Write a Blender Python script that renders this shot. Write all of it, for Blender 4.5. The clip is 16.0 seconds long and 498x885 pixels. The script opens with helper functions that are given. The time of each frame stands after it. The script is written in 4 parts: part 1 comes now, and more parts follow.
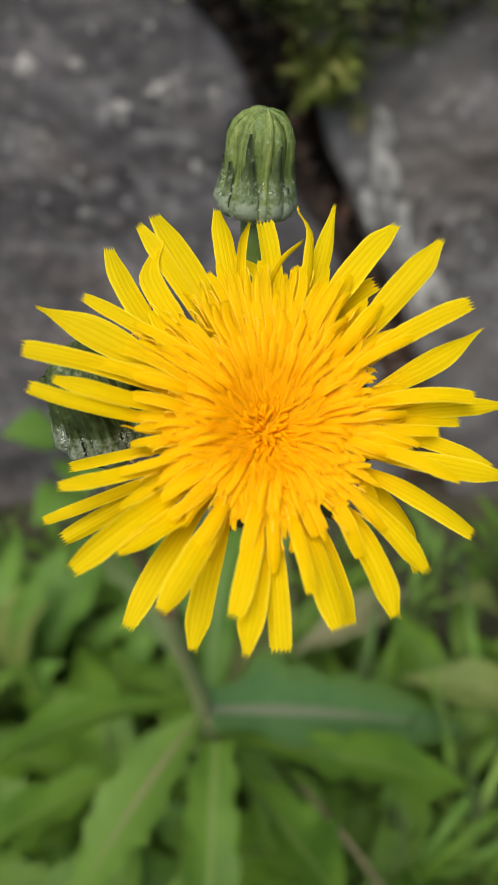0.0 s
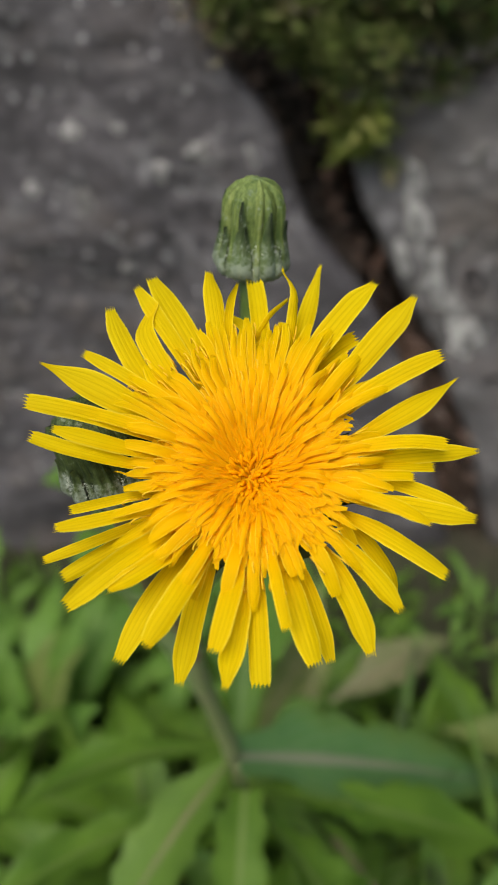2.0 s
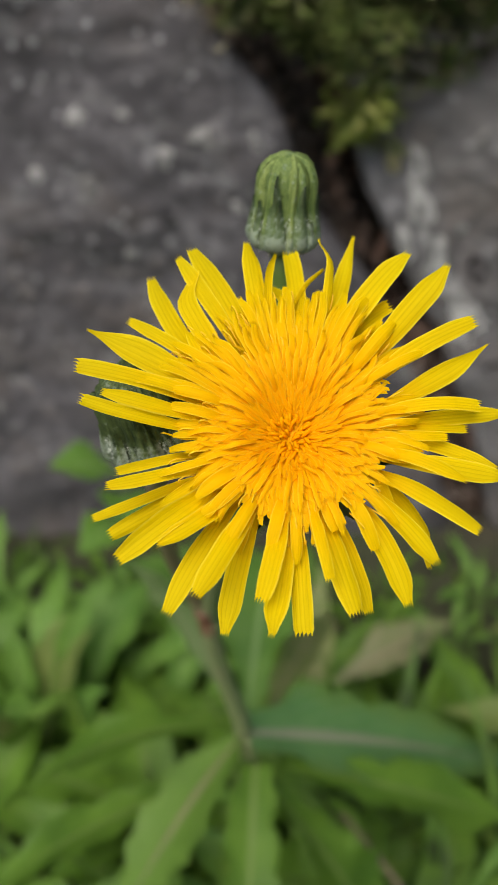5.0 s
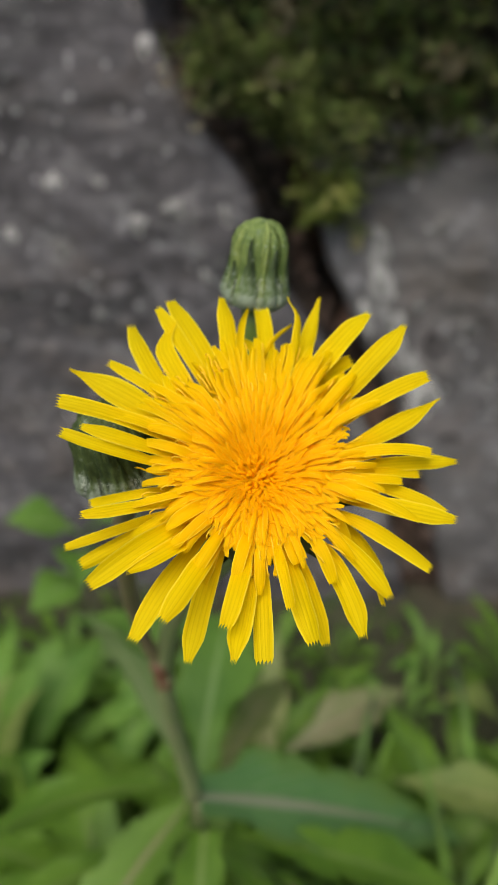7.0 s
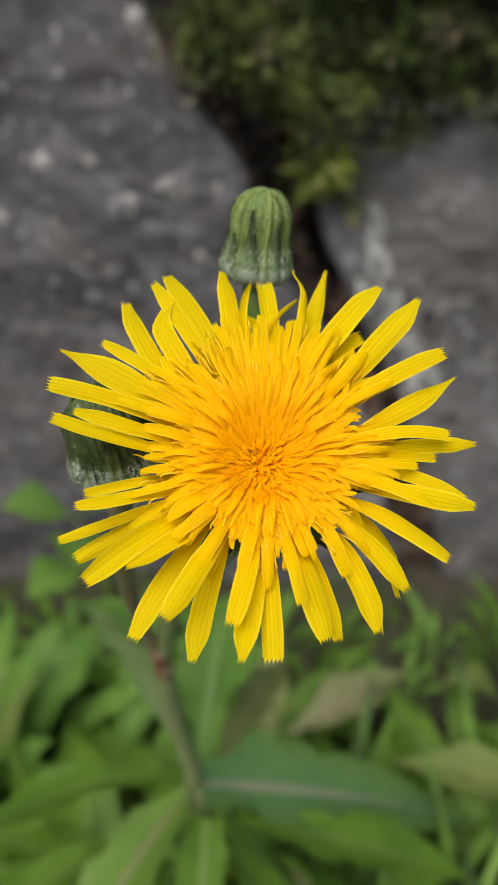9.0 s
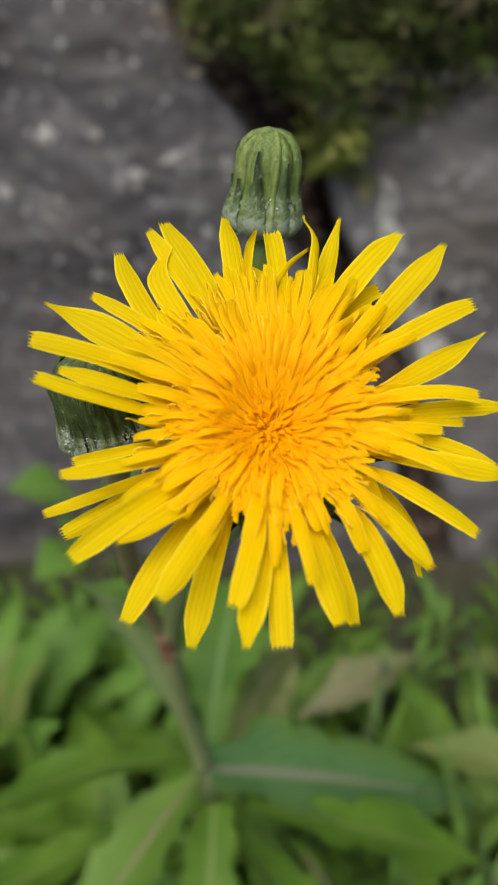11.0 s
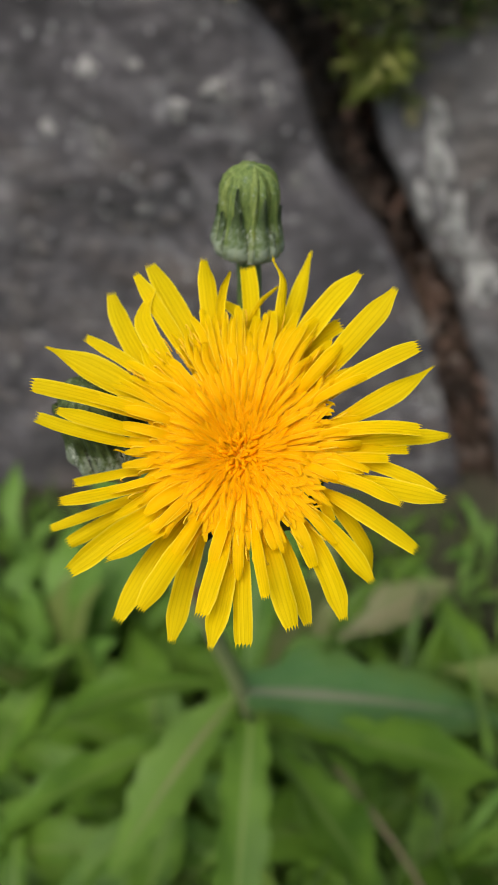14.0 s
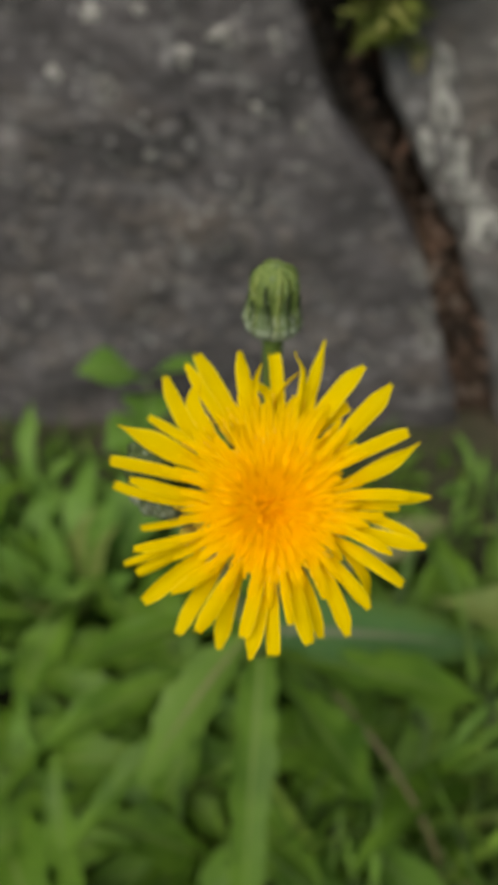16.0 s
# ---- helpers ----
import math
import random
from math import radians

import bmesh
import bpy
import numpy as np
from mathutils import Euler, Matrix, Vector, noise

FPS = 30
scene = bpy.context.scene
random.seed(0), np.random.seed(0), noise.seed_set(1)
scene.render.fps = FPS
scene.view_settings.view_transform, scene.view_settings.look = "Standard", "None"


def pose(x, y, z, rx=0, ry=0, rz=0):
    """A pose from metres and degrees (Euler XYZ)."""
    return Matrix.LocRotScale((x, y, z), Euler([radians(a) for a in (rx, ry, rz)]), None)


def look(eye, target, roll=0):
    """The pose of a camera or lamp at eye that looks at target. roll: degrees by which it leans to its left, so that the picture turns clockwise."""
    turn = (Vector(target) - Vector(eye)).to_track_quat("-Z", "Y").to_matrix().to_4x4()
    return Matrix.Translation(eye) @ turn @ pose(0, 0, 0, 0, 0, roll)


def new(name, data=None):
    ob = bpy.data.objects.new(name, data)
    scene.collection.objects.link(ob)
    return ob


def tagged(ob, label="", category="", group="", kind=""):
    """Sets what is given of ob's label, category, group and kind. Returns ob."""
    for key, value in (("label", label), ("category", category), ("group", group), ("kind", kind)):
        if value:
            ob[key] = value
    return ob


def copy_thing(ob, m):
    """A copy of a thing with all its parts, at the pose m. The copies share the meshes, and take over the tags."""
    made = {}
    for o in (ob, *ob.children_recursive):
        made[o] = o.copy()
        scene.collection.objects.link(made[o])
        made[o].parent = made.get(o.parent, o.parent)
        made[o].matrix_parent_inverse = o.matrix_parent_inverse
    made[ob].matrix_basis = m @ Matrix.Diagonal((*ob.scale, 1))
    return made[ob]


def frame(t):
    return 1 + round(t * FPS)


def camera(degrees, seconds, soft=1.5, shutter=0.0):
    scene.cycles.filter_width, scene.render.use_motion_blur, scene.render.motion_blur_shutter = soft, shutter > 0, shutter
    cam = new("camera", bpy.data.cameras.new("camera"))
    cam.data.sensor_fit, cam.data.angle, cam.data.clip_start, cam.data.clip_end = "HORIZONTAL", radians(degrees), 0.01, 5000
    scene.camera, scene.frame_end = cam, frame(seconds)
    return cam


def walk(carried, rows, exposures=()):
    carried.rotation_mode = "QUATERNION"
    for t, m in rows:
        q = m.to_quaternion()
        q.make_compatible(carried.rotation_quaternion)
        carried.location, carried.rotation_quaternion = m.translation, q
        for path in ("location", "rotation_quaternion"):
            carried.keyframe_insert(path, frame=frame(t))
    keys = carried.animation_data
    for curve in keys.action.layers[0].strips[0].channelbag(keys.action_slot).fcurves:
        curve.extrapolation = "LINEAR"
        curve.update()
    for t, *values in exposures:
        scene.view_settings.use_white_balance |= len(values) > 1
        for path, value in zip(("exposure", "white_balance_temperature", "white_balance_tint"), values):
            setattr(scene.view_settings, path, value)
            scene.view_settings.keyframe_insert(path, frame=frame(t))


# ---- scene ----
cam = camera(37.32, 16.0, soft=0.6)
METRES, EYE, TILT, LEAN, TURN = 0.15, 0.42, -38.0, 0.0, 0.0
ROWS = [
    (0.0, 0.00000, 0.00000, 0.00000, 0.000, 0.000, 0.000),
    (0.5, -0.00234, -0.02515, 0.00722, 1.499, 2.947, -0.799),
    (1.0, -0.00545, -0.04440, 0.00662, 2.494, 4.109, -0.764),
    (1.5, -0.00153, -0.04595, 0.00841, 2.917, 4.043, -0.523),
    (2.0, 0.04033, -0.03007, -0.00056, 3.541, 3.520, 0.065),
    (2.5, 0.04540, -0.01888, -0.00762, 4.020, 3.123, 0.182),
    (3.0, -0.00553, -0.04097, -0.00888, 2.997, 2.887, -0.062),
    (3.5, 0.00803, -0.06575, 0.00589, 3.443, 2.791, 0.407),
    (4.0, 0.01321, -0.06692, 0.00629, 3.268, 2.654, 0.347),
    (4.2, 0.01663, -0.06352, -0.00006, 3.478, 2.541, 0.168),
    (6.3, 0.00066, -0.06756, -0.04183, 0.799, 6.114, -0.930),
    (6.5, 0.00085, -0.07467, -0.04545, 0.208, 7.515, -1.646),
    (7.0, 0.00597, -0.08507, -0.04425, -0.039, 8.005, -1.632),
    (7.5, 0.00376, -0.08809, -0.04334, -0.179, 7.993, -1.497),
    (8.0, 0.00443, -0.07671, -0.04937, -0.283, 7.816, -1.122),
    (8.2, 0.00027, -0.07040, -0.04725, -0.503, 7.570, -0.939),
    (10.3, -0.00242, -0.02079, -0.04094, 0.141, 5.784, -1.253),
    (10.5, -0.00728, -0.01435, -0.04339, 0.176, 5.718, -1.327),
    (11.0, 0.00216, 0.00271, -0.04563, 0.453, 5.367, -0.888),
    (11.5, -0.00405, -0.05613, -0.03892, 0.382, 8.936, -2.442),
    (12.0, 0.00032, -0.04275, -0.03377, 1.282, 6.829, -2.396),
    (12.5, -0.00734, -0.04859, 0.01132, 2.610, 2.390, -3.678),
    (13.0, 0.03094, -0.07116, 0.03650, 4.071, -1.542, -2.534),
    (13.5, 0.07210, -0.08723, 0.02678, 5.445, 0.186, -1.157),
    (14.0, 0.06539, -0.06996, 0.02923, 5.070, -1.335, -0.711),
    (14.5, 0.05266, -0.05218, 0.04150, 5.533, -4.179, 0.018),
    (15.0, 0.04150, -0.03587, 0.05164, 5.069, -6.178, -0.114),
    (15.5, 0.05001, -0.07964, 0.08723, 5.064, -6.356, -0.036),
    (16.0, 0.05075, -0.21778, 0.16667, 5.067, -7.874, -0.597),
]
# the phone darkens its picture a little as it draws back
EXPOSURES = [(0.0, 0.90, 6500, 8), (0.5, 0.74, 6500, 8), (1.0, 0.66, 6500, 8), (2.0, 0.74, 6500, 8), (3.0, 0.80, 6500, 8), (4.0, 0.82, 6500, 8), (7.0, 0.80, 6500, 8), (10.5, 0.88, 6500, 8), (11.0, 0.86, 6500, 8), (11.5, 0.74, 6500, 8), (12.5, 0.74, 6500, 8), (13.0, 0.84, 6500, 8), (14.0, 0.80, 6500, 8), (15.3, 0.70, 6800, 6), (16.0, 0.58, 7000, 3)]
walk(cam, [(t, pose(0, 0, EYE, TILT, LEAN, TURN) @ pose(METRES * x, METRES * y, METRES * z, 90 + pitch, roll, yaw)) for t, x, y, z, yaw, pitch, roll in ROWS], EXPOSURES)
# a phone lens a hand's width from the flower: the wall behind lies far out of focus
cam.data.dof.use_dof = True
cam.data.dof.focus_distance = 0.0755
cam.data.dof.aperture_fstop = 30.0

# ---- light: an overcast sky, brightest high up behind the camera ----
world = bpy.data.worlds.new("overcast_sky")
scene.world = world
world.use_nodes = True
wt = world.node_tree
sky = wt.nodes.new("ShaderNodeTexSky")
sky.sky_type = "NISHITA"
sky.sun_disc = False
sky.sun_elevation, sky.sun_rotation = radians(58), radians(200)
sky.air_density, sky.dust_density, sky.ozone_density = 1.0, 4.0, 1.0
wt.links.new(sky.outputs[0], wt.nodes["Background"].inputs[0])
wt.nodes["Background"].inputs[1].default_value = 0.075
sun_data = bpy.data.lights.new("sun", "SUN")
sun_data.energy, sun_data.angle, sun_data.color = 1.75, radians(45), (1.0, 0.95, 0.87)
sun = new("sun", sun_data)
sun.matrix_world = look((-0.7, -1.6, 3.2), (0, 0.3, 0.1))


# ---- materials ----
def mat(name, rough=0.6):
    m = bpy.data.materials.new(name)
    m.use_nodes = True
    b = m.node_tree.nodes["Principled BSDF"]
    b.inputs["Roughness"].default_value = rough
    return m, m.node_tree, b


def node(t, kind, **sets):
    n = t.nodes.new(kind)
    for k, v in sets.items():
        n.inputs[k.replace("_", " ")].default_value = v
    return n


def ramp(t, fac, *stops):
    r = t.nodes.new("ShaderNodeValToRGB")
    while len(r.color_ramp.elements) < len(stops):
        r.color_ramp.elements.new(0.5)
    for e, (p, c) in zip(r.color_ramp.elements, stops):
        e.position, e.color = p, (*c, 1) if len(c) == 3 else c
    t.links.new(fac, r.inputs[0])
    return r.outputs[0]


def noise_tex(t, vec, scale, detail=4, rough=0.55):
    n = node(t, "ShaderNodeTexNoise", Scale=scale, Detail=detail, Roughness=rough)
    t.links.new(vec, n.inputs["Vector"])
    return n.outputs["Fac"]


def mix(t, fac, a, b, how="MIX"):
    m = t.nodes.new("ShaderNodeMix")
    m.data_type, m.blend_type = "RGBA", how
    for sock, v in ((m.inputs[0], fac), (m.inputs[6], a), (m.inputs[7], b)):
        if hasattr(v, "links"):
            t.links.new(v, sock)
        else:
            sock.default_value = v if isinstance(v, float) else (*v, 1)
    return m.outputs[2]


def maths(t, op, a, b=0.0):
    m = t.nodes.new("ShaderNodeMath")
    m.operation = op
    for sock, v in ((m.inputs[0], a), (m.inputs[1], b)):
        if hasattr(v, "links"):
            t.links.new(v, sock)
        else:
            sock.default_value = v
    return m.outputs[0]


def bump(t, b, height, strength, distance):
    n = node(t, "ShaderNodeBump", Strength=strength, Distance=distance)
    t.links.new(height, n.inputs["Height"])
    t.links.new(n.outputs[0], b.inputs["Normal"])


def see_through(m, t, b, colour, share):
    """Mix a translucent share into a leaf or petal, so light shines through it."""
    tr = t.nodes.new("ShaderNodeBsdfTranslucent")
    ms = t.nodes.new("ShaderNodeMixShader")
    ms.inputs[0].default_value = share
    t.links.new(colour, tr.inputs[0])
    t.links.new(b.outputs[0], ms.inputs[1])
    t.links.new(tr.outputs[0], ms.inputs[2])
    t.links.new(ms.outputs[0], t.nodes["Material Output"].inputs[0])


def petal_material():
    m, t, b = mat("petal_yellow", 0.55)
    co = t.nodes.new("ShaderNodeTexCoord")
    sep = t.nodes.new("ShaderNodeSeparateXYZ")
    t.links.new(co.outputs["UV"], sep.inputs[0])
    geo = t.nodes.new("ShaderNodeObjectInfo")
    # the UV's second axis holds the distance from the flower's middle, in centimetres
    base = ramp(t, maths(t, "MULTIPLY", sep.outputs[1], 0.4), (0.0, (0.98, 0.435, 0.0)), (0.20, (0.98, 0.475, 0.0)), (0.40, (0.95, 0.56, 0.0)), (0.60, (0.88, 0.625, 0.0)), (1.0, (0.82, 0.65, 0.006)))
    strands = t.nodes.new("ShaderNodeCombineXYZ")
    t.links.new(maths(t, "ADD", maths(t, "MULTIPLY", sep.outputs[0], 8.0), maths(t, "MULTIPLY", geo.outputs["Random"], 53.0)), strands.inputs[0])
    t.links.new(maths(t, "MULTIPLY", sep.outputs[1], 0.5), strands.inputs[1])
    thread = noise_tex(t, strands.outputs[0], 1.6, 3, 0.6)
    # five ridges run along each floret, with a darker groove between them
    ridge = maths(t, "MULTIPLY", maths(t, "ABSOLUTE", maths(t, "SUBTRACT", maths(t, "FRACT", maths(t, "MULTIPLY", sep.outputs[0], 5.0)), 0.5)), 2.0)
    groove = ramp(t, ridge, (0.62, (0, 0, 0)), (0.97, (1, 1, 1)))
    lines = maths(t, "ADD", maths(t, "MULTIPLY", groove, 0.75), ramp(t, thread, (0.30, (0.45, 0.45, 0.45)), (0.52, (0, 0, 0))))
    outer = ramp(t, maths(t, "MULTIPLY", sep.outputs[1], 0.4), (0.34, (0.08, 0.08, 0.08)), (0.60, (0.46, 0.46, 0.46)))
    veined = mix(t, maths(t, "MULTIPLY", lines, outer), base, (0.56, 0.37, 0.0))
    n = noise_tex(t, co.outputs["Object"], 900.0, 3)
    # pale margins put the highlights along the petal edges into the colour
    rim = ramp(t, maths(t, "ABSOLUTE", maths(t, "SUBTRACT", sep.outputs[0], 0.5)), (0.42, (0, 0, 0)), (0.49, (0.8, 0.8, 0.8)))
    veined = mix(t, rim, veined, (0.96, 0.80, 0.06))
    tone = mix(t, maths(t, "MULTIPLY", n, 0.15), veined, (0.70, 0.46, 0.0))
    col = mix(t, maths(t, "MULTIPLY", geo.outputs["Random"], 0.14), tone, (0.72, 0.48, 0.0))
    t.links.new(col, b.inputs["Base Color"])
    b.inputs["Specular IOR Level"].default_value = 0.06
    bump(t, b, maths(t, "MULTIPLY", maths(t, "MULTIPLY", lines, outer), -1.0), 0.7, 0.00016)
    see_through(m, t, b, col, 0.42)
    return m


def leaf_material(name, dark, light, rib, share=0.28, rough=0.5, rim=None):
    m, t, b = mat(name, rough)
    co = t.nodes.new("ShaderNodeTexCoord")
    info = t.nodes.new("ShaderNodeObjectInfo")
    sep = t.nodes.new("ShaderNodeSeparateXYZ")
    t.links.new(co.outputs["UV"], sep.inputs[0])
    n1 = noise_tex(t, co.outputs["Object"], 45.0, 5)
    n2 = noise_tex(t, co.outputs["Object"], 320.0, 4)
    col = mix(t, ramp(t, n1, (0.35, (0, 0, 0)), (0.65, (1, 1, 1))), dark, light)
    col = mix(t, maths(t, "MULTIPLY", n2, 0.35), col, tuple(0.6 * c for c in dark))
    col = mix(t, maths(t, "MULTIPLY", info.outputs["Random"], 0.4), col, tuple(1.25 * c for c in light))
    # side veins and the pale midrib, broad at the foot and thin towards the tip
    across = maths(t, "ABSOLUTE", maths(t, "SUBTRACT", sep.outputs[0], 0.5))
    if rim:
        outward = maths(t, "ADD", maths(t, "ADD", across, maths(t, "MULTIPLY", sep.outputs[1], 0.22)), maths(t, "MULTIPLY", n1, 0.5))
        col = mix(t, ramp(t, outward, (0.56, (0, 0, 0)), (0.84, (0.8, 0.8, 0.8))), col, rim)
    slant = maths(t, "ADD", maths(t, "MULTIPLY", sep.outputs[1], 9.0), maths(t, "MULTIPLY", across, -7.0))
    veins = ramp(t, maths(t, "ABSOLUTE", maths(t, "SUBTRACT", maths(t, "FRACT", slant), 0.5)), (0.0, (1, 1, 1)), (0.10, (0, 0, 0)))
    col = mix(t, maths(t, "MULTIPLY", veins, 0.3), col, rib)
    ribmask = ramp(t, maths(t, "ADD", across, maths(t, "MULTIPLY", sep.outputs[1], 0.075)), (0.052, (1, 1, 1)), (0.095, (0, 0, 0)))
    col = mix(t, maths(t, "MULTIPLY", ribmask, 0.85), col, rib)
    t.links.new(col, b.inputs["Base Color"])
    b.inputs["Specular IOR Level"].default_value = 0.23
    bump(t, b, maths(t, "ADD", n2, maths(t, "MULTIPLY", veins, -0.6)), 0.5, 0.0006)
    see_through(m, t, b, col, share)
    return m


def rock_material(name, tint):
    m, t, b = mat(name, 0.82)
    co = t.nodes.new("ShaderNodeTexCoord")
    o = co.outputs["Object"]
    big = noise_tex(t, o, 9.0, 6, 0.6)
    mid = noise_tex(t, o, 42.0, 6, 0.65)
    fine = noise_tex(t, o, 260.0, 5, 0.7)
    col = ramp(t, big, (0.30, tuple(0.62 * c for c in tint)), (0.52, tint), (0.72, tuple(1.45 * c for c in tint)))
    warm = mix(t, ramp(t, noise_tex(t, o, 16.0, 4), (0.52, (0, 0, 0)), (0.72, (0.55, 0.55, 0.55))), col, (0.15, 0.118, 0.095))
    col = mix(t, ramp(t, mid, (0.55, (0, 0, 0)), (0.74, (0.75, 0.75, 0.75))), warm, (0.29, 0.284, 0.295))
    col = mix(t, ramp(t, mid, (0.28, (0.35, 0.35, 0.35)), (0.44, (0, 0, 0))), col, (0.045, 0.042, 0.044))
    lie = t.nodes.new("ShaderNodeMapping")
    lie.inputs["Rotation"].default_value = (0, radians(35), 0)
    lie.inputs["Scale"].default_value = (1.0, 1.0, 3.2)
    t.links.new(o, lie.inputs["Vector"])
    streak = noise_tex(t, lie.outputs[0], 34.0, 6, 0.7)
    col = mix(t, ramp(t, streak, (0.52, (0, 0, 0)), (0.70, (0.55, 0.55, 0.55))), col, (0.24, 0.235, 0.235))
    col = mix(t, ramp(t, streak, (0.30, (0.5, 0.5, 0.5)), (0.44, (0, 0, 0))), col, (0.04, 0.037, 0.039))
    col = mix(t, maths(t, "MULTIPLY", fine, 0.45), col, (0.069, 0.065, 0.071))
    vor = node(t, "ShaderNodeTexVoronoi", Scale=75.0)
    vor.feature = "F1"
    t.links.new(o, vor.inputs["Vector"])
    dots = ramp(t, maths(t, "ADD", vor.outputs["Distance"], maths(t, "MULTIPLY", big, 0.35)), (0.26, (1, 1, 1)), (0.36, (0, 0, 0)))
    col = mix(t, maths(t, "MULTIPLY", dots, 0.65), col, (0.42, 0.42, 0.43))
    t.links.new(col, b.inputs["Base Color"])
    bump(t, b, maths(t, "ADD", maths(t, "MULTIPLY", mid, 1.0), maths(t, "MULTIPLY", fine, 0.35)), 0.8, 0.0022)
    return m


def soil_material(name, dark, light, grown=0.8, scale=60.0):
    m, t, b = mat(name, 0.95)
    co = t.nodes.new("ShaderNodeTexCoord")
    o = co.outputs["Object"]
    col = ramp(t, noise_tex(t, o, scale, 8, 0.7), (0.35, dark), (0.7, light))
    col = mix(t, ramp(t, noise_tex(t, o, 3.0, 5), (0.4, (0, 0, 0)), (0.65, (grown, grown, grown))), col, (0.035, 0.055, 0.014))
    t.links.new(col, b.inputs["Base Color"])
    bump(t, b, noise_tex(t, o, 180.0, 6, 0.7), 0.8, 0.004)
    return m


def plain_material(name, a, c, scale, rough=0.6, relief=0.0004, share=0.0):
    m, t, b = mat(name, rough)
    co = t.nodes.new("ShaderNodeTexCoord")
    n = noise_tex(t, co.outputs["Object"], scale, 6, 0.65)
    n2 = noise_tex(t, co.outputs["Object"], scale * 7, 3)
    col = ramp(t, maths(t, "ADD", maths(t, "MULTIPLY", n, 0.75), maths(t, "MULTIPLY", n2, 0.25)), (0.36, a), (0.62, c))
    t.links.new(col, b.inputs["Base Color"])
    bump(t, b, n2, 0.5, relief)
    if share:
        see_through(m, t, b, col, share)
    return m


def bract_material(name, dark, light, woolly, point=0.0):
    """A bud's scale: grained along its length, mealy white towards its foot."""
    m, t, b = mat(name, 0.65)
    co = t.nodes.new("ShaderNodeTexCoord")
    sep = t.nodes.new("ShaderNodeSeparateXYZ")
    t.links.new(co.outputs["Object"], sep.inputs[0])
    lie = t.nodes.new("ShaderNodeMapping")
    lie.inputs["Scale"].default_value = (1.0, 1.0, 0.15)
    t.links.new(co.outputs["Object"], lie.inputs["Vector"])
    grain = noise_tex(t, lie.outputs[0], 1500.0, 4, 0.7)
    patch = noise_tex(t, co.outputs["Object"], 700.0, 5, 0.7)
    col = mix(t, ramp(t, grain, (0.36, (0, 0, 0)), (0.64, (1, 1, 1))), dark, light)
    col = mix(t, ramp(t, patch, (0.30, (0.75, 0.75, 0.75)), (0.46, (0, 0, 0))), col, tuple(0.5 * c for c in dark))
    # the UV's second axis runs from a scale's foot to its dark point
    along = t.nodes.new("ShaderNodeSeparateXYZ")
    t.links.new(co.outputs["UV"], along.inputs[0])
    keel = ramp(t, maths(t, "ABSOLUTE", maths(t, "SUBTRACT", along.outputs[0], 0.5)), (0.18, (1, 1, 1)), (0.50, (0.35, 0.35, 0.35)))
    black = ramp(t, along.outputs[1], (0.35, (0, 0, 0)), (0.72, (0.75, 0.75, 0.75)), (0.92, (1, 1, 1)))
    col = mix(t, maths(t, "MULTIPLY", maths(t, "MULTIPLY", keel, black), point), col, (0.010, 0.017, 0.007))
    foot = ramp(t, maths(t, "MULTIPLY", sep.outputs[2], 100.0), (0.05, (1, 1, 1)), (0.62, (0, 0, 0)))
    meal = ramp(t, maths(t, "ADD", patch, maths(t, "MULTIPLY", foot, 0.22)), (0.56, (0, 0, 0)), (0.70, (woolly, woolly, woolly)))
    col = mix(t, maths(t, "MULTIPLY", meal, 0.85), col, (0.30, 0.35, 0.28))
    t.links.new(col, b.inputs["Base Color"])
    b.inputs["Specular IOR Level"].default_value = 0.25
    bump(t, b, maths(t, "ADD", grain, patch), 0.7, 0.00025)
    return m


def tuft_material(name, *colours, share=0.2, low=0.22, high=1.35, scale=45.0):
    """Colour by the single blade or leaflet of one joined mesh."""
    m, t, b = mat(name, 0.7)
    geo = t.nodes.new("ShaderNodeNewGeometry")
    co = t.nodes.new("ShaderNodeTexCoord")
    k = len(colours) - 1
    col = ramp(t, geo.outputs["Random Per Island"], *[(i / k, c) for i, c in enumerate(colours)])
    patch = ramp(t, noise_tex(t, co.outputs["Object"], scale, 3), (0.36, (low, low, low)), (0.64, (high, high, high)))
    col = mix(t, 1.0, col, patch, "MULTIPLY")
    t.links.new(col, b.inputs["Base Color"])
    see_through(m, t, b, col, share)
    return m


PETAL = petal_material()
STYLE = plain_material("style_yellow", (0.85, 0.50, 0.0), (0.95, 0.62, 0.02), 900, 0.5)
BRACT = bract_material("bract_green", (0.060, 0.100, 0.022), (0.170, 0.225, 0.060), 0.5)
BRACT_PALE = bract_material("bract_pale_rib", (0.095, 0.140, 0.032), (0.205, 0.255, 0.072), 0.7)
BRACT_DARK = bract_material("bract_dark", (0.055, 0.095, 0.026), (0.135, 0.185, 0.075), 0.75, 0.9)
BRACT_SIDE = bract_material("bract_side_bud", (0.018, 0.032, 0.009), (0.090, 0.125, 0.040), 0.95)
INVOLUCRE = plain_material("involucre_dark", (0.016, 0.030, 0.009), (0.050, 0.078, 0.025), 500, 0.6, 0.0002)
WOOL = plain_material("white_wool", (0.30, 0.34, 0.27), (0.66, 0.70, 0.62), 900, 0.95, 0.0003, 0.2)
HAIR = plain_material("dark_hair", (0.010, 0.011, 0.007), (0.03, 0.033, 0.02), 900, 0.7)
STALK_GREEN = plain_material("bud_stalk_green", (0.10, 0.17, 0.035), (0.17, 0.24, 0.06), 90, 0.5, 0.0003)
STEM = plain_material("stem_green_purple", (0.16, 0.235, 0.075), (0.24, 0.24, 0.13), 55, 0.5, 0.0003)
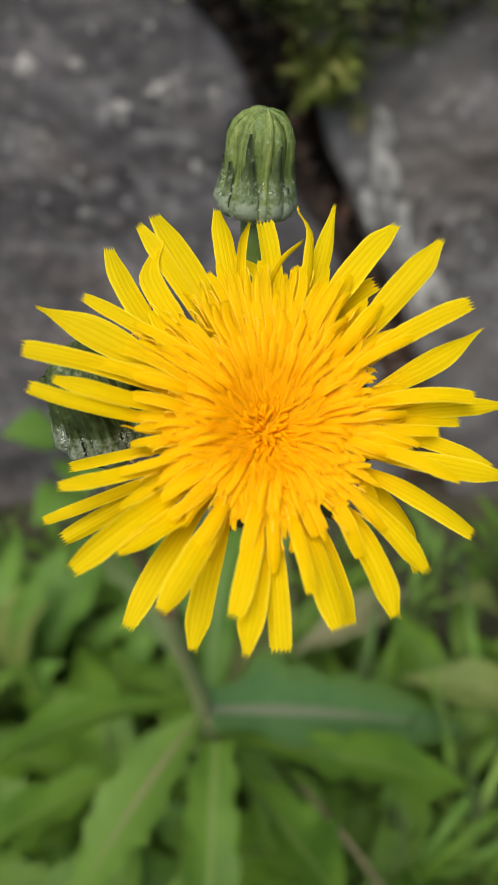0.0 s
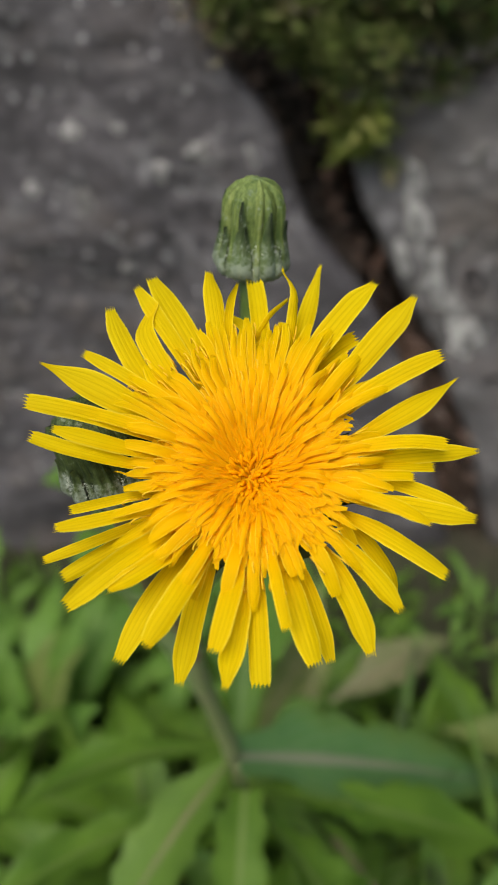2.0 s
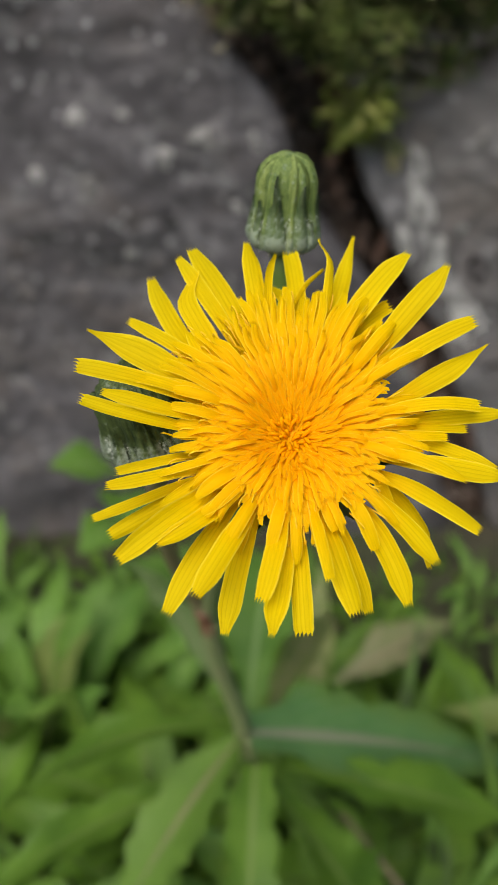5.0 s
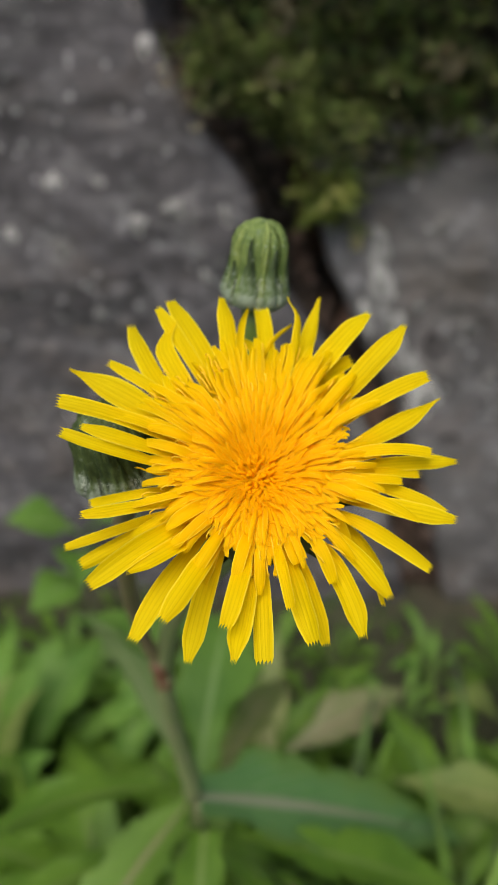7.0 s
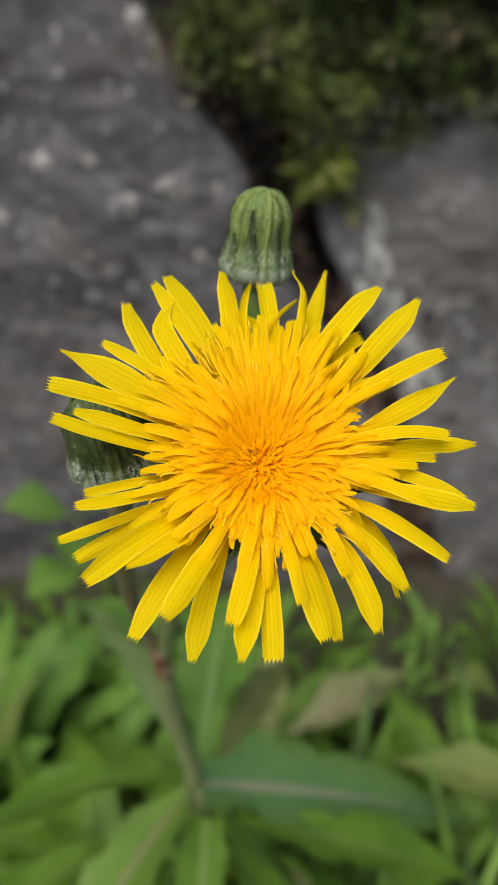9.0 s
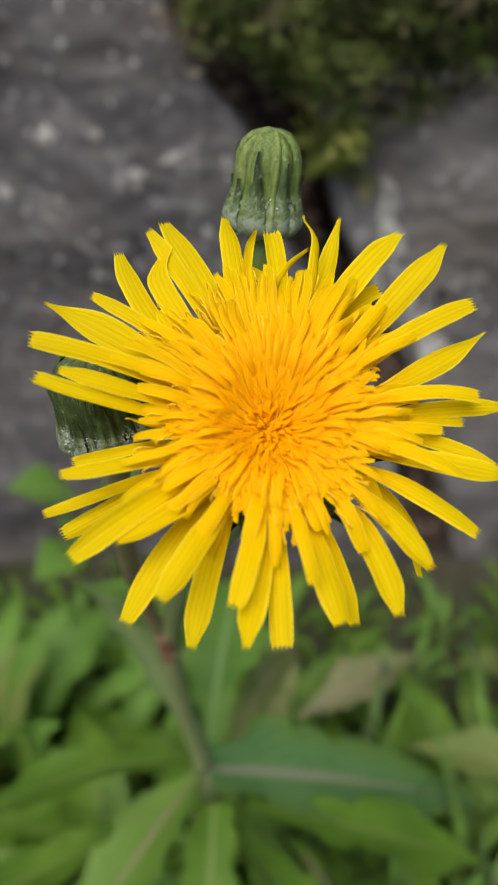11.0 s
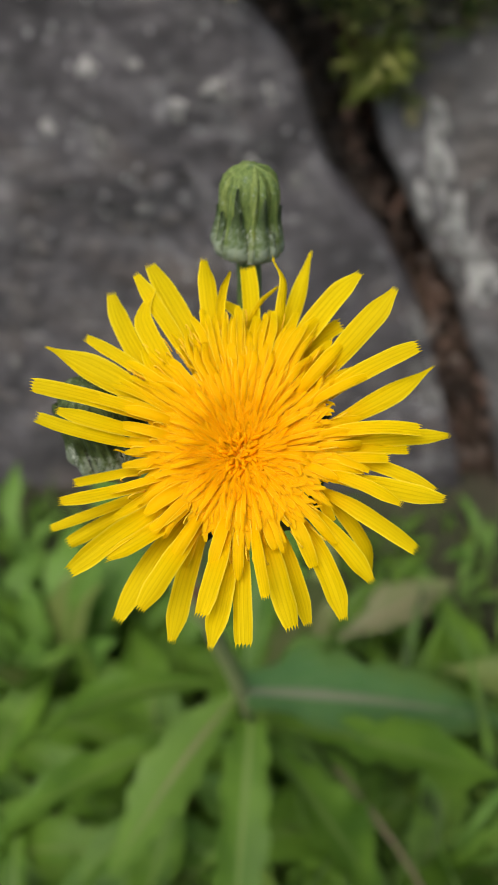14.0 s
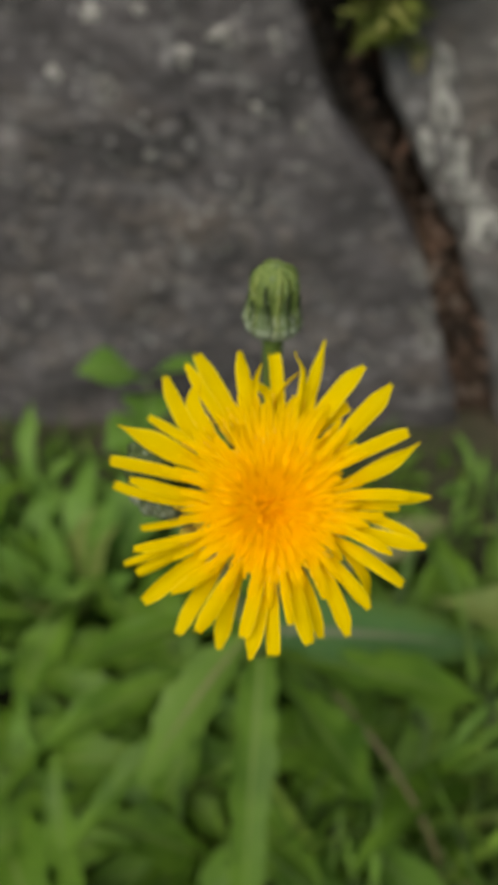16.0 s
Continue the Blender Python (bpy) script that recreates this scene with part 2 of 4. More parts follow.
STALK = plain_material("stalk_brown", (0.085, 0.06, 0.036), (0.13, 0.12, 0.055), 60, 0.6, 0.0003)
STALK_PINK = plain_material("stalk_pink", (0.20, 0.13, 0.085), (0.24, 0.20, 0.11), 70, 0.5, 0.0003)
JOINT = plain_material("joint_red", (0.20, 0.055, 0.04), (0.17, 0.12, 0.07), 160, 0.5)
LEAF = leaf_material("leaf_green", (0.048, 0.112, 0.010), (0.118, 0.222, 0.023), (0.16, 0.235, 0.06), 0.34)
LEAF_FRESH = leaf_material("leaf_fresh_green", (0.090, 0.20, 0.030), (0.16, 0.295, 0.052), (0.22, 0.34, 0.11), 0.4)
LEAF_BLUE = leaf_material("leaf_blue_green", (0.078, 0.200, 0.060), (0.142, 0.285, 0.090), (0.34, 0.34, 0.24), 0.34, rim=(0.125, 0.225, 0.040))
LEAF_RED_RIB = leaf_material("leaf_purple_rib", (0.064, 0.138, 0.018), (0.126, 0.226, 0.034), (0.22, 0.20, 0.11), 0.34)
LEAF_PALE = leaf_material("leaf_fading", (0.15, 0.20, 0.055), (0.24, 0.26, 0.10), (0.30, 0.27, 0.15))
LEAF_OLIVE = leaf_material("leaf_olive", (0.100, 0.155, 0.032), (0.170, 0.215, 0.058), (0.24, 0.25, 0.10))
LEAF_SAGE = leaf_material("leaf_sage_green", (0.180, 0.270, 0.095), (0.255, 0.345, 0.145), (0.29, 0.35, 0.18), 0.3)
LEAF_DRY = leaf_material("leaf_dry", (0.115, 0.160, 0.052), (0.20, 0.195, 0.100), (0.27, 0.21, 0.14), 0.2)
ROCK_A = rock_material("rock_grey", (0.058, 0.053, 0.058))
ROCK_B = rock_material("rock_grey_warm", (0.093, 0.088, 0.088))
LICHEN = plain_material("lichen_pale", (0.14, 0.135, 0.13), (0.40, 0.39, 0.38), 130, 0.95, 0.001)
LICHEN_STREAK = plain_material("lichen_streak", (0.14, 0.138, 0.135), (0.44, 0.435, 0.42), 90, 0.95, 0.001)
LICHEN_LIT_VEIL = plain_material("lichen_lit_veil", (0.076, 0.069, 0.069), (0.148, 0.135, 0.134), 70, 0.95, 0.001)
LICHEN_AND_LIT_RIM = plain_material("lichen_and_lit_rim", (0.085, 0.080, 0.078), (0.20, 0.195, 0.19), 130, 0.95, 0.001)
LICHEN_WARM = plain_material("lichen_ochre", (0.24, 0.21, 0.10), (0.44, 0.39, 0.22), 240, 0.95, 0.001)
SOIL = soil_material("soil_brown", (0.022, 0.016, 0.011), (0.075, 0.055, 0.040))
EARTH = soil_material("crack_earth", (0.010, 0.0065, 0.0045), (0.115, 0.071, 0.048), 0.0, 26.0)
CRUMB_SHADED = tuft_material("crumb_shaded", (0.010, 0.007, 0.005), (0.022, 0.015, 0.010), (0.055, 0.035, 0.024), share=0.0, low=0.6, high=1.1)
CRUMB = tuft_material("crumb", (0.030, 0.019, 0.013), (0.085, 0.052, 0.036), (0.15, 0.085, 0.060), (0.17, 0.135, 0.115), share=0.0, low=0.5, high=1.2)
# low=0.01: noise patches paint shaded gaps between tufts into the moss colour
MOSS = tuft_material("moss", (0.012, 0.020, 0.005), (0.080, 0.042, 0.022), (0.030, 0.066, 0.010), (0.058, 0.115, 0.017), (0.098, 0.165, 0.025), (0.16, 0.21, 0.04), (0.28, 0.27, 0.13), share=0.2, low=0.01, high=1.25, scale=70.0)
MOSS_BRIGHT = tuft_material("moss_bright", (0.10, 0.15, 0.020), (0.19, 0.24, 0.04), (0.29, 0.29, 0.09), share=0.35, low=0.5, high=1.3)
GRASS = tuft_material("grass", (0.045, 0.10, 0.009), (0.095, 0.185, 0.018), (0.16, 0.25, 0.032))


# ---- building helpers ----
def mesh_of(name, verts, faces, material, uvs=None, smooth=True):
    me = bpy.data.meshes.new(name)
    me.from_pydata([tuple(v) for v in verts], [], faces)
    if uvs is not None:
        layer = me.uv_layers.new(name="UVMap")
        loops = np.empty(len(me.loops), dtype=np.int32)
        me.loops.foreach_get("vertex_index", loops)
        layer.data.foreach_set("uv", np.asarray(uvs, dtype=np.float32)[loops].ravel())
    if smooth:
        me.polygons.foreach_set("use_smooth", [True] * len(me.polygons))
    me.materials.append(material)
    me.update()
    return me


def part(name, me, parent, label="", m=None):
    ob = new(name, me)
    ob.parent = parent
    if m is not None:
        ob.matrix_local = m
    if label:
        ob["label"] = label
    return ob


def thing(name, label, category, at=(0, 0, 0), group="", kind=""):
    return tagged(pose_ob(new(name), at), label, category, group, kind)


def pose_ob(ob, at):
    ob.matrix_basis = Matrix.Translation(at)
    return ob


def grid_faces(rows, cols, wrap=False):
    out = []
    for i in range(rows - 1):
        for j in range(cols if wrap else cols - 1):
            k = (j + 1) % cols
            out.append((i * cols + j, i * cols + k, (i + 1) * cols + k, (i + 1) * cols + j))
    return out


def bezier(p, s):
    """A point on the Bezier curve through the control points p."""
    p = [Vector(q) for q in p]
    while len(p) > 1:
        p = [a.lerp(b, s) for a, b in zip(p, p[1:])]
    return p[0]


def smooth(a, b, x):
    x = min(1.0, max(0.0, (x - a) / (b - a)))
    return x * x * (3 - 2 * x)


def tube(points, radii, sides=10, seed=0.0, ridges=0.0):
    """Verts and faces of a round stem through the points."""
    pts = [Vector(p) for p in points]
    verts, n = [], len(pts)
    side = None
    for i, p in enumerate(pts):
        d = (pts[min(i + 1, n - 1)] - pts[max(i - 1, 0)]).normalized()
        if side is None:
            side = d.cross(Vector((0.3, 1, 0.2))).normalized()
        side = (side - d * side.dot(d)).normalized()
        up = d.cross(side)
        for k in range(sides):
            a = 2 * math.pi * k / sides
            r = radii[i] * (1 + ridges * math.cos(a * 5 + seed) + 0.06 * math.sin(i * 1.7 + a + seed))
            verts.append(p + (side * math.cos(a) + up * math.sin(a)) * r)
    faces = grid_faces(n, sides, True)
    faces.append(tuple(reversed(range(sides))))
    faces.append(tuple(range((n - 1) * sides, n * sides)))
    return verts, faces


def curve_tube(name, control, r0, r1, material, steps=18, sides=10, seed=0.0):
    pts = [bezier(control, i / steps) for i in range(steps + 1)]
    radii = [r0 + (r1 - r0) * i / steps for i in range(steps + 1)]
    v, f = tube(pts, radii, sides, seed, 0.05)
    return mesh_of(name, v, f, material)


def leaf_mesh(name, base, tip, width, material, arch=0.02, roll=0.0, cup=0.25, wave=0.12, taper=0.55, stalk=0.12, seed=0.0, rows=22, cols=9, teeth=0.0):
    """A long leaf from base to tip: a stalk, a waved and notched blade, folded along its rib."""
    base, tip = Vector(base), Vector(tip)
    along = tip - base
    mid = base.lerp(tip, 0.5) + Vector((0, 0, arch))
    verts, uvs = [], []
    for i in range(rows):
        s = i / (rows - 1)
        p = bezier((base, mid + Vector((0, 0, arch)), tip), s)
        d = (bezier((base, mid + Vector((0, 0, arch)), tip), min(1, s + 0.02)) - bezier((base, mid + Vector((0, 0, arch)), tip), max(0, s - 0.02))).normalized()
        flat = d.cross(Vector((0, 0, 1)))
        flat = flat.normalized() if flat.length > 0.05 else Vector((1, 0, 0))
        side = (Matrix.Rotation(roll + 0.25 * math.sin(3 * s + seed), 3, d) @ flat).normalized()
        up = side.cross(d)
        body = smooth(0, taper, s) * (1 - smooth(taper, 1.0, s) ** 1.3)
        w = width * (stalk + (1 - stalk) * body) if s < 0.97 else width * 0.05
        for j in range(cols):
            u = 2 * j / (cols - 1) - 1
            edge = 1 + (wave * math.sin(17 * s + seed + 2 * u) + 0.6 * wave * math.sin(41 * s + 3 * seed)) * abs(u) ** 2 - teeth * ((7.3 * s + 0.13 * seed) % 1.0) * max(0.0, abs(u) - 0.6) * 2.5
            lift = cup * abs(u) ** 1.3 + wave * 0.8 * math.sin(13 * s + 2 * seed + u * 1.7) * u * u
            verts.append(p + side * (u * w * 0.5 * edge) + up * (w * 0.5 * lift))
            uvs.append((j / (cols - 1), s))
    return mesh_of(name, verts, grid_faces(rows, cols), material, uvs)


# ---- ground: one sheet to the horizon ----
def ground_mesh():
    verts, faces = [Vector((0, 0.3, 0))], []
    rings, spokes = 70, 96
    for i in range(rings):
        r = 0.02 * (1.16 ** i)
        for k in range(spokes):
            a = 2 * math.pi * k / spokes
            x, y = r * math.cos(a), 0.3 + r * math.sin(a)
            z = (0.012 * noise.noise((x * 9, y * 9, 0)) + 0.006 * noise.noise((x * 40, y * 40, 3))) * (1 if r < 3 else 3 / r)
            verts.append(Vector((x, y, z)))
    for k in range(spokes):
        faces.append((0, 1 + k, 1 + (k + 1) % spokes))
    for i in range(rings - 1):
        for k in range(spokes):
            a, b = 1 + i * spokes + k, 1 + i * spokes + (k + 1) % spokes
            faces.append((a, a + spokes, b + spokes, b))
    return mesh_of("ground", verts, faces, SOIL)


tagged(new("ground", ground_mesh()), "brown soil ground at the foot of a stone wall", "ground", kind="structure")


# ---- stone wall ----
def stone_front(q, front, seed):
    """The y of a stone's rough face at a point."""
    return front - 0.014 * noise.noise(q * 7 + Vector((seed, 4, 1))) - 0.006 * noise.noise(q * 24 + Vector((1, seed, 2))) - 0.0022 * noise.noise(q * 90 + Vector((seed, seed, 5)))


def stone_mesh(name, outline, front, depth, material, seed, bulge=0.004, spokes=200, rings=46, band=0.010):
    """A rough stone block: the outline in x and z, rounded over to its sides, front at y = front."""
    pts = [Vector((x, 0, z)) for x, z in outline]
    centre = sum(pts, Vector()) / len(pts)
    lengths = [(pts[(i + 1) % len(pts)] - p).length for i, p in enumerate(pts)]
    total, rim = sum(lengths), []
    for k in range(spokes):
        d, i = total * k / spokes, 0
        while d > lengths[i]:
            d -= lengths[i]
            i += 1
        p = pts[i].lerp(pts[(i + 1) % len(pts)], d / lengths[i])
        out = (p - centre).normalized()
        rim.append(p + out * (0.005 * noise.noise(p * 14 + Vector((seed, 0, 0))) + 0.004 * noise.noise(p * 60 + Vector((0, seed, 0)))))
    for _ in range(2):
        rim = [(rim[k - 1] + rim[k] * 2 + rim[(k + 1) % spokes]) / 4 for k in range(spokes)]
    verts, faces = [], []
    for i in range(rings + 8):
        s = min(1.0, (i + 0.5) / rings)
        back = max(0, i - rings + 1) / 8
        for p in rim:
            q = centre.lerp(p, s)
            gap = (p - q).length
            y = stone_front(q, front, seed) + bulge * (1 - smooth(0, band, gap)) ** 2 + depth * back
            verts.append(Vector((q.x, y, q.z)))
    faces = grid_faces(rings + 8, spokes, True)
    faces.append(tuple(range(spokes)))
    return mesh_of(name, verts, [tuple(reversed(f)) for f in faces], material)


def lichen_mesh(seed, material):
    """A thin crusty patch, one unit wide, domed a little, with a ragged rim."""
    verts, rings, spokes = [Vector((0, -0.10, 0))], 4, 22
    for i in range(1, rings + 1):
        for k in range(spokes):
            a = 2 * math.pi * k / spokes
            r = 0.5 * i / rings * (1 + 0.45 * noise.noise((math.cos(a) * 1.4 + seed, math.sin(a) * 1.4, seed)) + 0.15 * math.sin(5 * a + seed))
            verts.append(Vector((r * math.cos(a), -0.10 * (1 - (i / rings) ** 2) + (0.03 if i == rings else 0), r * math.sin(a))))
    faces = [(0, 1 + (k + 1) % spokes, 1 + k) for k in range(spokes)]
    faces += [tuple(1 + v for v in reversed(f)) for f in grid_faces(rings, spokes, True)]
    return mesh_of("lichen", verts, faces, material)


STONES = {
    "left": ([(0.142, -0.03), (0.126, 0.035), (0.102, 0.110), (0.084, 0.165), (0.064, 0.202), (0.050, 0.222), (0.034, 0.243), (0.017, 0.268), (0.006, 0.297), (-0.002, 0.319), (-0.013, 0.339), (-0.030, 0.358), (-0.050, 0.386), (-0.066, 0.415), (-0.075, 0.52), (-0.30, 0.56), (-0.50, 0.50), (-0.52, 0.20), (-0.48, -0.03)], 0.462, 0.22, ROCK_A, 3.1),
    "right": ([(0.176, -0.03), (0.140, 0.095), (0.104, 0.181), (0.091, 0.203), (0.080, 0.223), (0.071, 0.243), (0.059, 0.265), (0.049, 0.284), (0.044, 0.302), (0.050, 0.330), (0.086, 0.348), (0.16, 0.352), (0.30, 0.36), (0.50, 0.35), (0.55, 0.16), (0.52, -0.03)], 0.468, 0.22, ROCK_B, 8.7),
    "top": ([(-0.06, 0.46), (0.10, 0.45), (0.35, 0.46), (0.60, 0.45), (0.62, 0.70), (0.30, 0.74), (-0.03, 0.70)], 0.55, 0.18, ROCK_B, 5.2),
    "top_left": ([(-0.58, 0.55), (-0.30, 0.575), (-0.08, 0.545), (-0.06, 0.74), (-0.35, 0.78), (-0.60, 0.74)], 0.50, 0.2, ROCK_A, 6.4),
    "far_left": ([(-1.05, -0.03), (-0.545, -0.03), (-0.54, 0.30), (-0.60, 0.52), (-1.0, 0.50), (-1.1, 0.2)], 0.47, 0.22, ROCK_B, 1.4),
    "far_right": ([(0.56, -0.03), (1.1, -0.03), (1.15, 0.3), (1.05, 0.55), (0.62, 0.43), (0.57, 0.25)], 0.47, 0.22, ROCK_A, 2.4),
}
stones = {}
for key, (outline, front, depth, material, seed) in STONES.items():
    near = key in ("left", "right")
    label = {"left": "large dark grey wall stone with pale lichen spots", "right": "grey wall stone with a whitish streak and mossy top"}.get(key, "rough grey stone of a dry wall")
    stones[key] = tagged(new("wall_stone", stone_mesh("wall_stone", outline, front, depth, material, seed, spokes=260 if near else 100, rings=70 if near else 24)), label, "stone", "stones of the wall")

# the wall goes on to both sides, course upon course
wide = random.Random(9)
for side in (-1, 1):
    for low, high, near, far in ((-0.03, 0.30, 1.14, 2.9), (0.33, 0.60, 1.14, 2.9), (0.60, 0.78, 0.66, 1.12)):
        x = near
        while x < far:
            w = wide.uniform(0.34, 0.60)
            a, b = x + 0.012, x + w - 0.012
            top = high + wide.uniform(-0.02, 0.02)
            outline = [(a, low), (b, low), (b + 0.01, (low + top) / 2), (b - 0.02, top), ((a + b) / 2, top + 0.015), (a + 0.02, top), (a - 0.005, (low + top) / 2)]
            outline = [(side * px, pz) for px, pz in outline][::side]
            me = stone_mesh("wall_stone", outline, 0.47 + wide.uniform(-0.01, 0.015), 0.2, wide.choice((ROCK_A, ROCK_B)), wide.uniform(0, 40), spokes=64, rings=16)
            tagged(new("wall_stone", me), "rough grey stone of a dry wall", "stone", "stones of the wall")
            x += w

# dark earth behind the joints
def earth_bank():
    verts, nx, nz = [], 480, 80
    for i in range(nz):
        for j in range(nx):
            x, z = -3.4 + 6.8 * j / (nx - 1), -0.05 + 0.80 * i / (nz - 1)
            verts.append(Vector((x, 0.488 + 0.030 * smooth(0.13, 0.20, z) + 0.20 * smooth(0.175, 0.225, z) + 0.08 * smooth(0.36, 0.48, z) + 0.015 * noise.noise((x * 12, z * 12, 7)) + 0.010 * noise.noise((x * 50, z * 50, 2)), z)))
    n = len(verts)
    verts += [Vector((v.x, 0.95, v.z)) for v in verts]
    faces = [tuple(reversed(f)) for f in grid_faces(nz, nx)]
    top = (nz - 1) * nx
    faces += [(top + j + 1, top + j, n + top + j, n + top + j + 1) for j in range(nx - 1)]
    for j in (0, nx - 1):
        faces += [(i * nx + j, (i + 1) * nx + j, n + (i + 1) * nx + j, n + i * nx + j) for i in range(nz - 1)]
    return mesh_of("earth_bank", verts, faces, EARTH)


tagged(new("earth_bank", earth_bank()), "dark brown earth packed behind the wall stones", "earth", kind="structure")


# crumbs of earth and grit lying in the joint: brown below, shade-dark colour higher up
def crumbs(count, place, size, material, seed):
    rnd = random.Random(seed)
    verts, faces = [], []
    for _ in range(count):
        c = Vector(place(rnd))
        r = size * (0.25 + 0.75 * rnd.random() ** 2.5)
        n = len(verts)
        for i in range(1, 5):
            for j in range(7):
                lat, lon = math.pi * i / 5, 2 * math.pi * j / 7
                d = Vector((math.sin(lat) * math.cos(lon), math.sin(lat) * math.sin(lon), math.cos(lat)))
                verts.append(c + d * r * (1 + 0.5 * noise.noise(d * 1.7 + c * 200)))
        faces += [tuple(v + n for v in f) for f in grid_faces(4, 7, True)] + [tuple(range(n, n + 7)), tuple(reversed(range(n + 21, n + 28)))]
    return mesh_of("earth_crumbs", verts, faces, material)


def low_joint(rnd):
    z = rnd.uniform(0.0, 0.24)
    return 0.158 - 0.36 * z + rnd.uniform(-0.026, 0.026), 0.485 + rnd.uniform(-0.010, 0.018) + 0.03 * smooth(0.14, 0.22, z), z


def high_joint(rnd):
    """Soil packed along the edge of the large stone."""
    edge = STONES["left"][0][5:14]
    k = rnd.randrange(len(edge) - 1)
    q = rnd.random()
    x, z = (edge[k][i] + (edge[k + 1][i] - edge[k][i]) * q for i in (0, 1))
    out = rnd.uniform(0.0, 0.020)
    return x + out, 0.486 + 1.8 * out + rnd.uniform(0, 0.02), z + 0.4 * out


tagged(new("earth_crumbs", crumbs(260, low_joint, 0.0070, CRUMB, 31)), "brown crumbs of earth and grit in the wall joint", "earth", kind="stuff")
def mid_joint(rnd):
    """Paler grit that lies loose on the soil halfway up."""
    q = rnd.random()
    return 0.026 + 0.045 * q + rnd.gauss(0, 0.004), 0.489 + rnd.uniform(0, 0.012), 0.285 - 0.075 * q + rnd.gauss(0, 0.006)


tagged(new("earth_crumbs", crumbs(45, mid_joint, 0.0060, CRUMB, 33)), "loose brown grit lying in the wall joint", "earth", kind="stuff")
# the near-black colour of this soil holds the shade of the deep joint
tagged(new("earth_crumbs", crumbs(900, high_joint, 0.0075, CRUMB_SHADED, 32)), "dark soil packed in the wall joint, the joint's shade in its colour", "earth", kind="stuff")


# pale crusts, lichen and some painted light: place, width and height on the stone's face
def crust(stone, x, z, w, h, material, turn=0.0):
    _, front, _, _, seed = STONES[stone]
    y = stone_front(Vector((x, 0, z)), front, seed)
    me = lichen_mesh(x * 40 + z * 90, material)
    m = pose(x, y + 0.0006, z, 0, turn, 0) @ Matrix.Diagonal((w, 0.012, h, 1))
    me.transform(m)
    part("lichen", me, stones[stone], "pale grey crust: lichen, in places painted light" if material is not LICHEN_WARM else "yellowish lichen crust")


for x, z, w, h in ((-0.018, 0.311, 0.015, 0.024), (-0.049, 0.318, 0.022, 0.014), (-0.127, 0.330, 0.013, 0.013), (-0.160, 0.295, 0.011, 0.012), (-0.104, 0.247, 0.010, 0.010), (-0.067, 0.405, 0.010, 0.018), (-0.078, 0.306, 0.014, 0.016), (-0.099, 0.331, 0.012, 0.009), (-0.030, 0.275, 0.010, 0.012)):
    crust("left", x, z, w, h, LICHEN, 15)
# these three paint the lit edge of the large stone beside the joint
for x, z in ((0.078, 0.152), (0.088, 0.122), (0.100, 0.088)):
    crust("left", x, z, 0.018, 0.038, LICHEN_AND_LIT_RIM, -22)
crust("left", 0.000, 0.261, 0.016, 0.018, LICHEN_AND_LIT_RIM, 30)
rng = random.Random(77)
# this veil paints the brighter light on the stone's lower part as pale patches
for _ in range(150):
    x, z = rng.uniform(-0.27, 0.06), rng.uniform(0.07, 0.24)
    if x < 0.10 - 0.45 * (z - 0.12) - 0.05:
        w = rng.uniform(0.008, 0.026)
        crust("left", x, z, w, w * rng.uniform(0.35, 0.8), LICHEN_LIT_VEIL, rng.uniform(10, 60))
for _ in range(32):
    x, z = rng.uniform(-0.30, 0.04), rng.uniform(0.08, 0.42)
    if x < 0.10 - 0.45 * (z - 0.12) - 0.06:
        w = 0.004 + 0.014 * rng.random() ** 2.5
        crust("left", x, z, w, w * rng.uniform(0.7, 1.6), LICHEN_AND_LIT_RIM, rng.uniform(-40, 40))
for x, z, w, h, turn in ((0.081, 0.298, 0.014, 0.036, -10), (0.085, 0.268, 0.015, 0.046, -10), (0.094, 0.240, 0.020, 0.044, -20), (0.078, 0.246, 0.009, 0.034, -18), (0.104, 0.216, 0.018, 0.040, -24), (0.112, 0.210, 0.028, 0.038, -20), (0.128, 0.180, 0.028, 0.040, -15), (0.111, 0.255, 0.010, 0.010, 0)):
    crust("right", x, z, w, h, LICHEN_STREAK, turn)
for x, z, w, h, turn in ((0.128, 0.225, 0.040, 0.080, -20), (0.150, 0.150, 0.05, 0.06, 10), (0.150, 0.240, 0.012, 0.014, 0), (0.175, 0.265, 0.012, 0.010, 0), (0.17, 0.20, 0.014, 0.018, 20), (0.19, 0.31, 0.014, 0.01, 0), (0.12, 0.31, 0.012, 0.02, 30)):
    crust("right", x, z, w, h, LICHEN_LIT_VEIL if w > 0.03 else LICHEN_AND_LIT_RIM, turn)
crust("right", 0.064, 0.295, 0.012, 0.013, LICHEN_WARM)


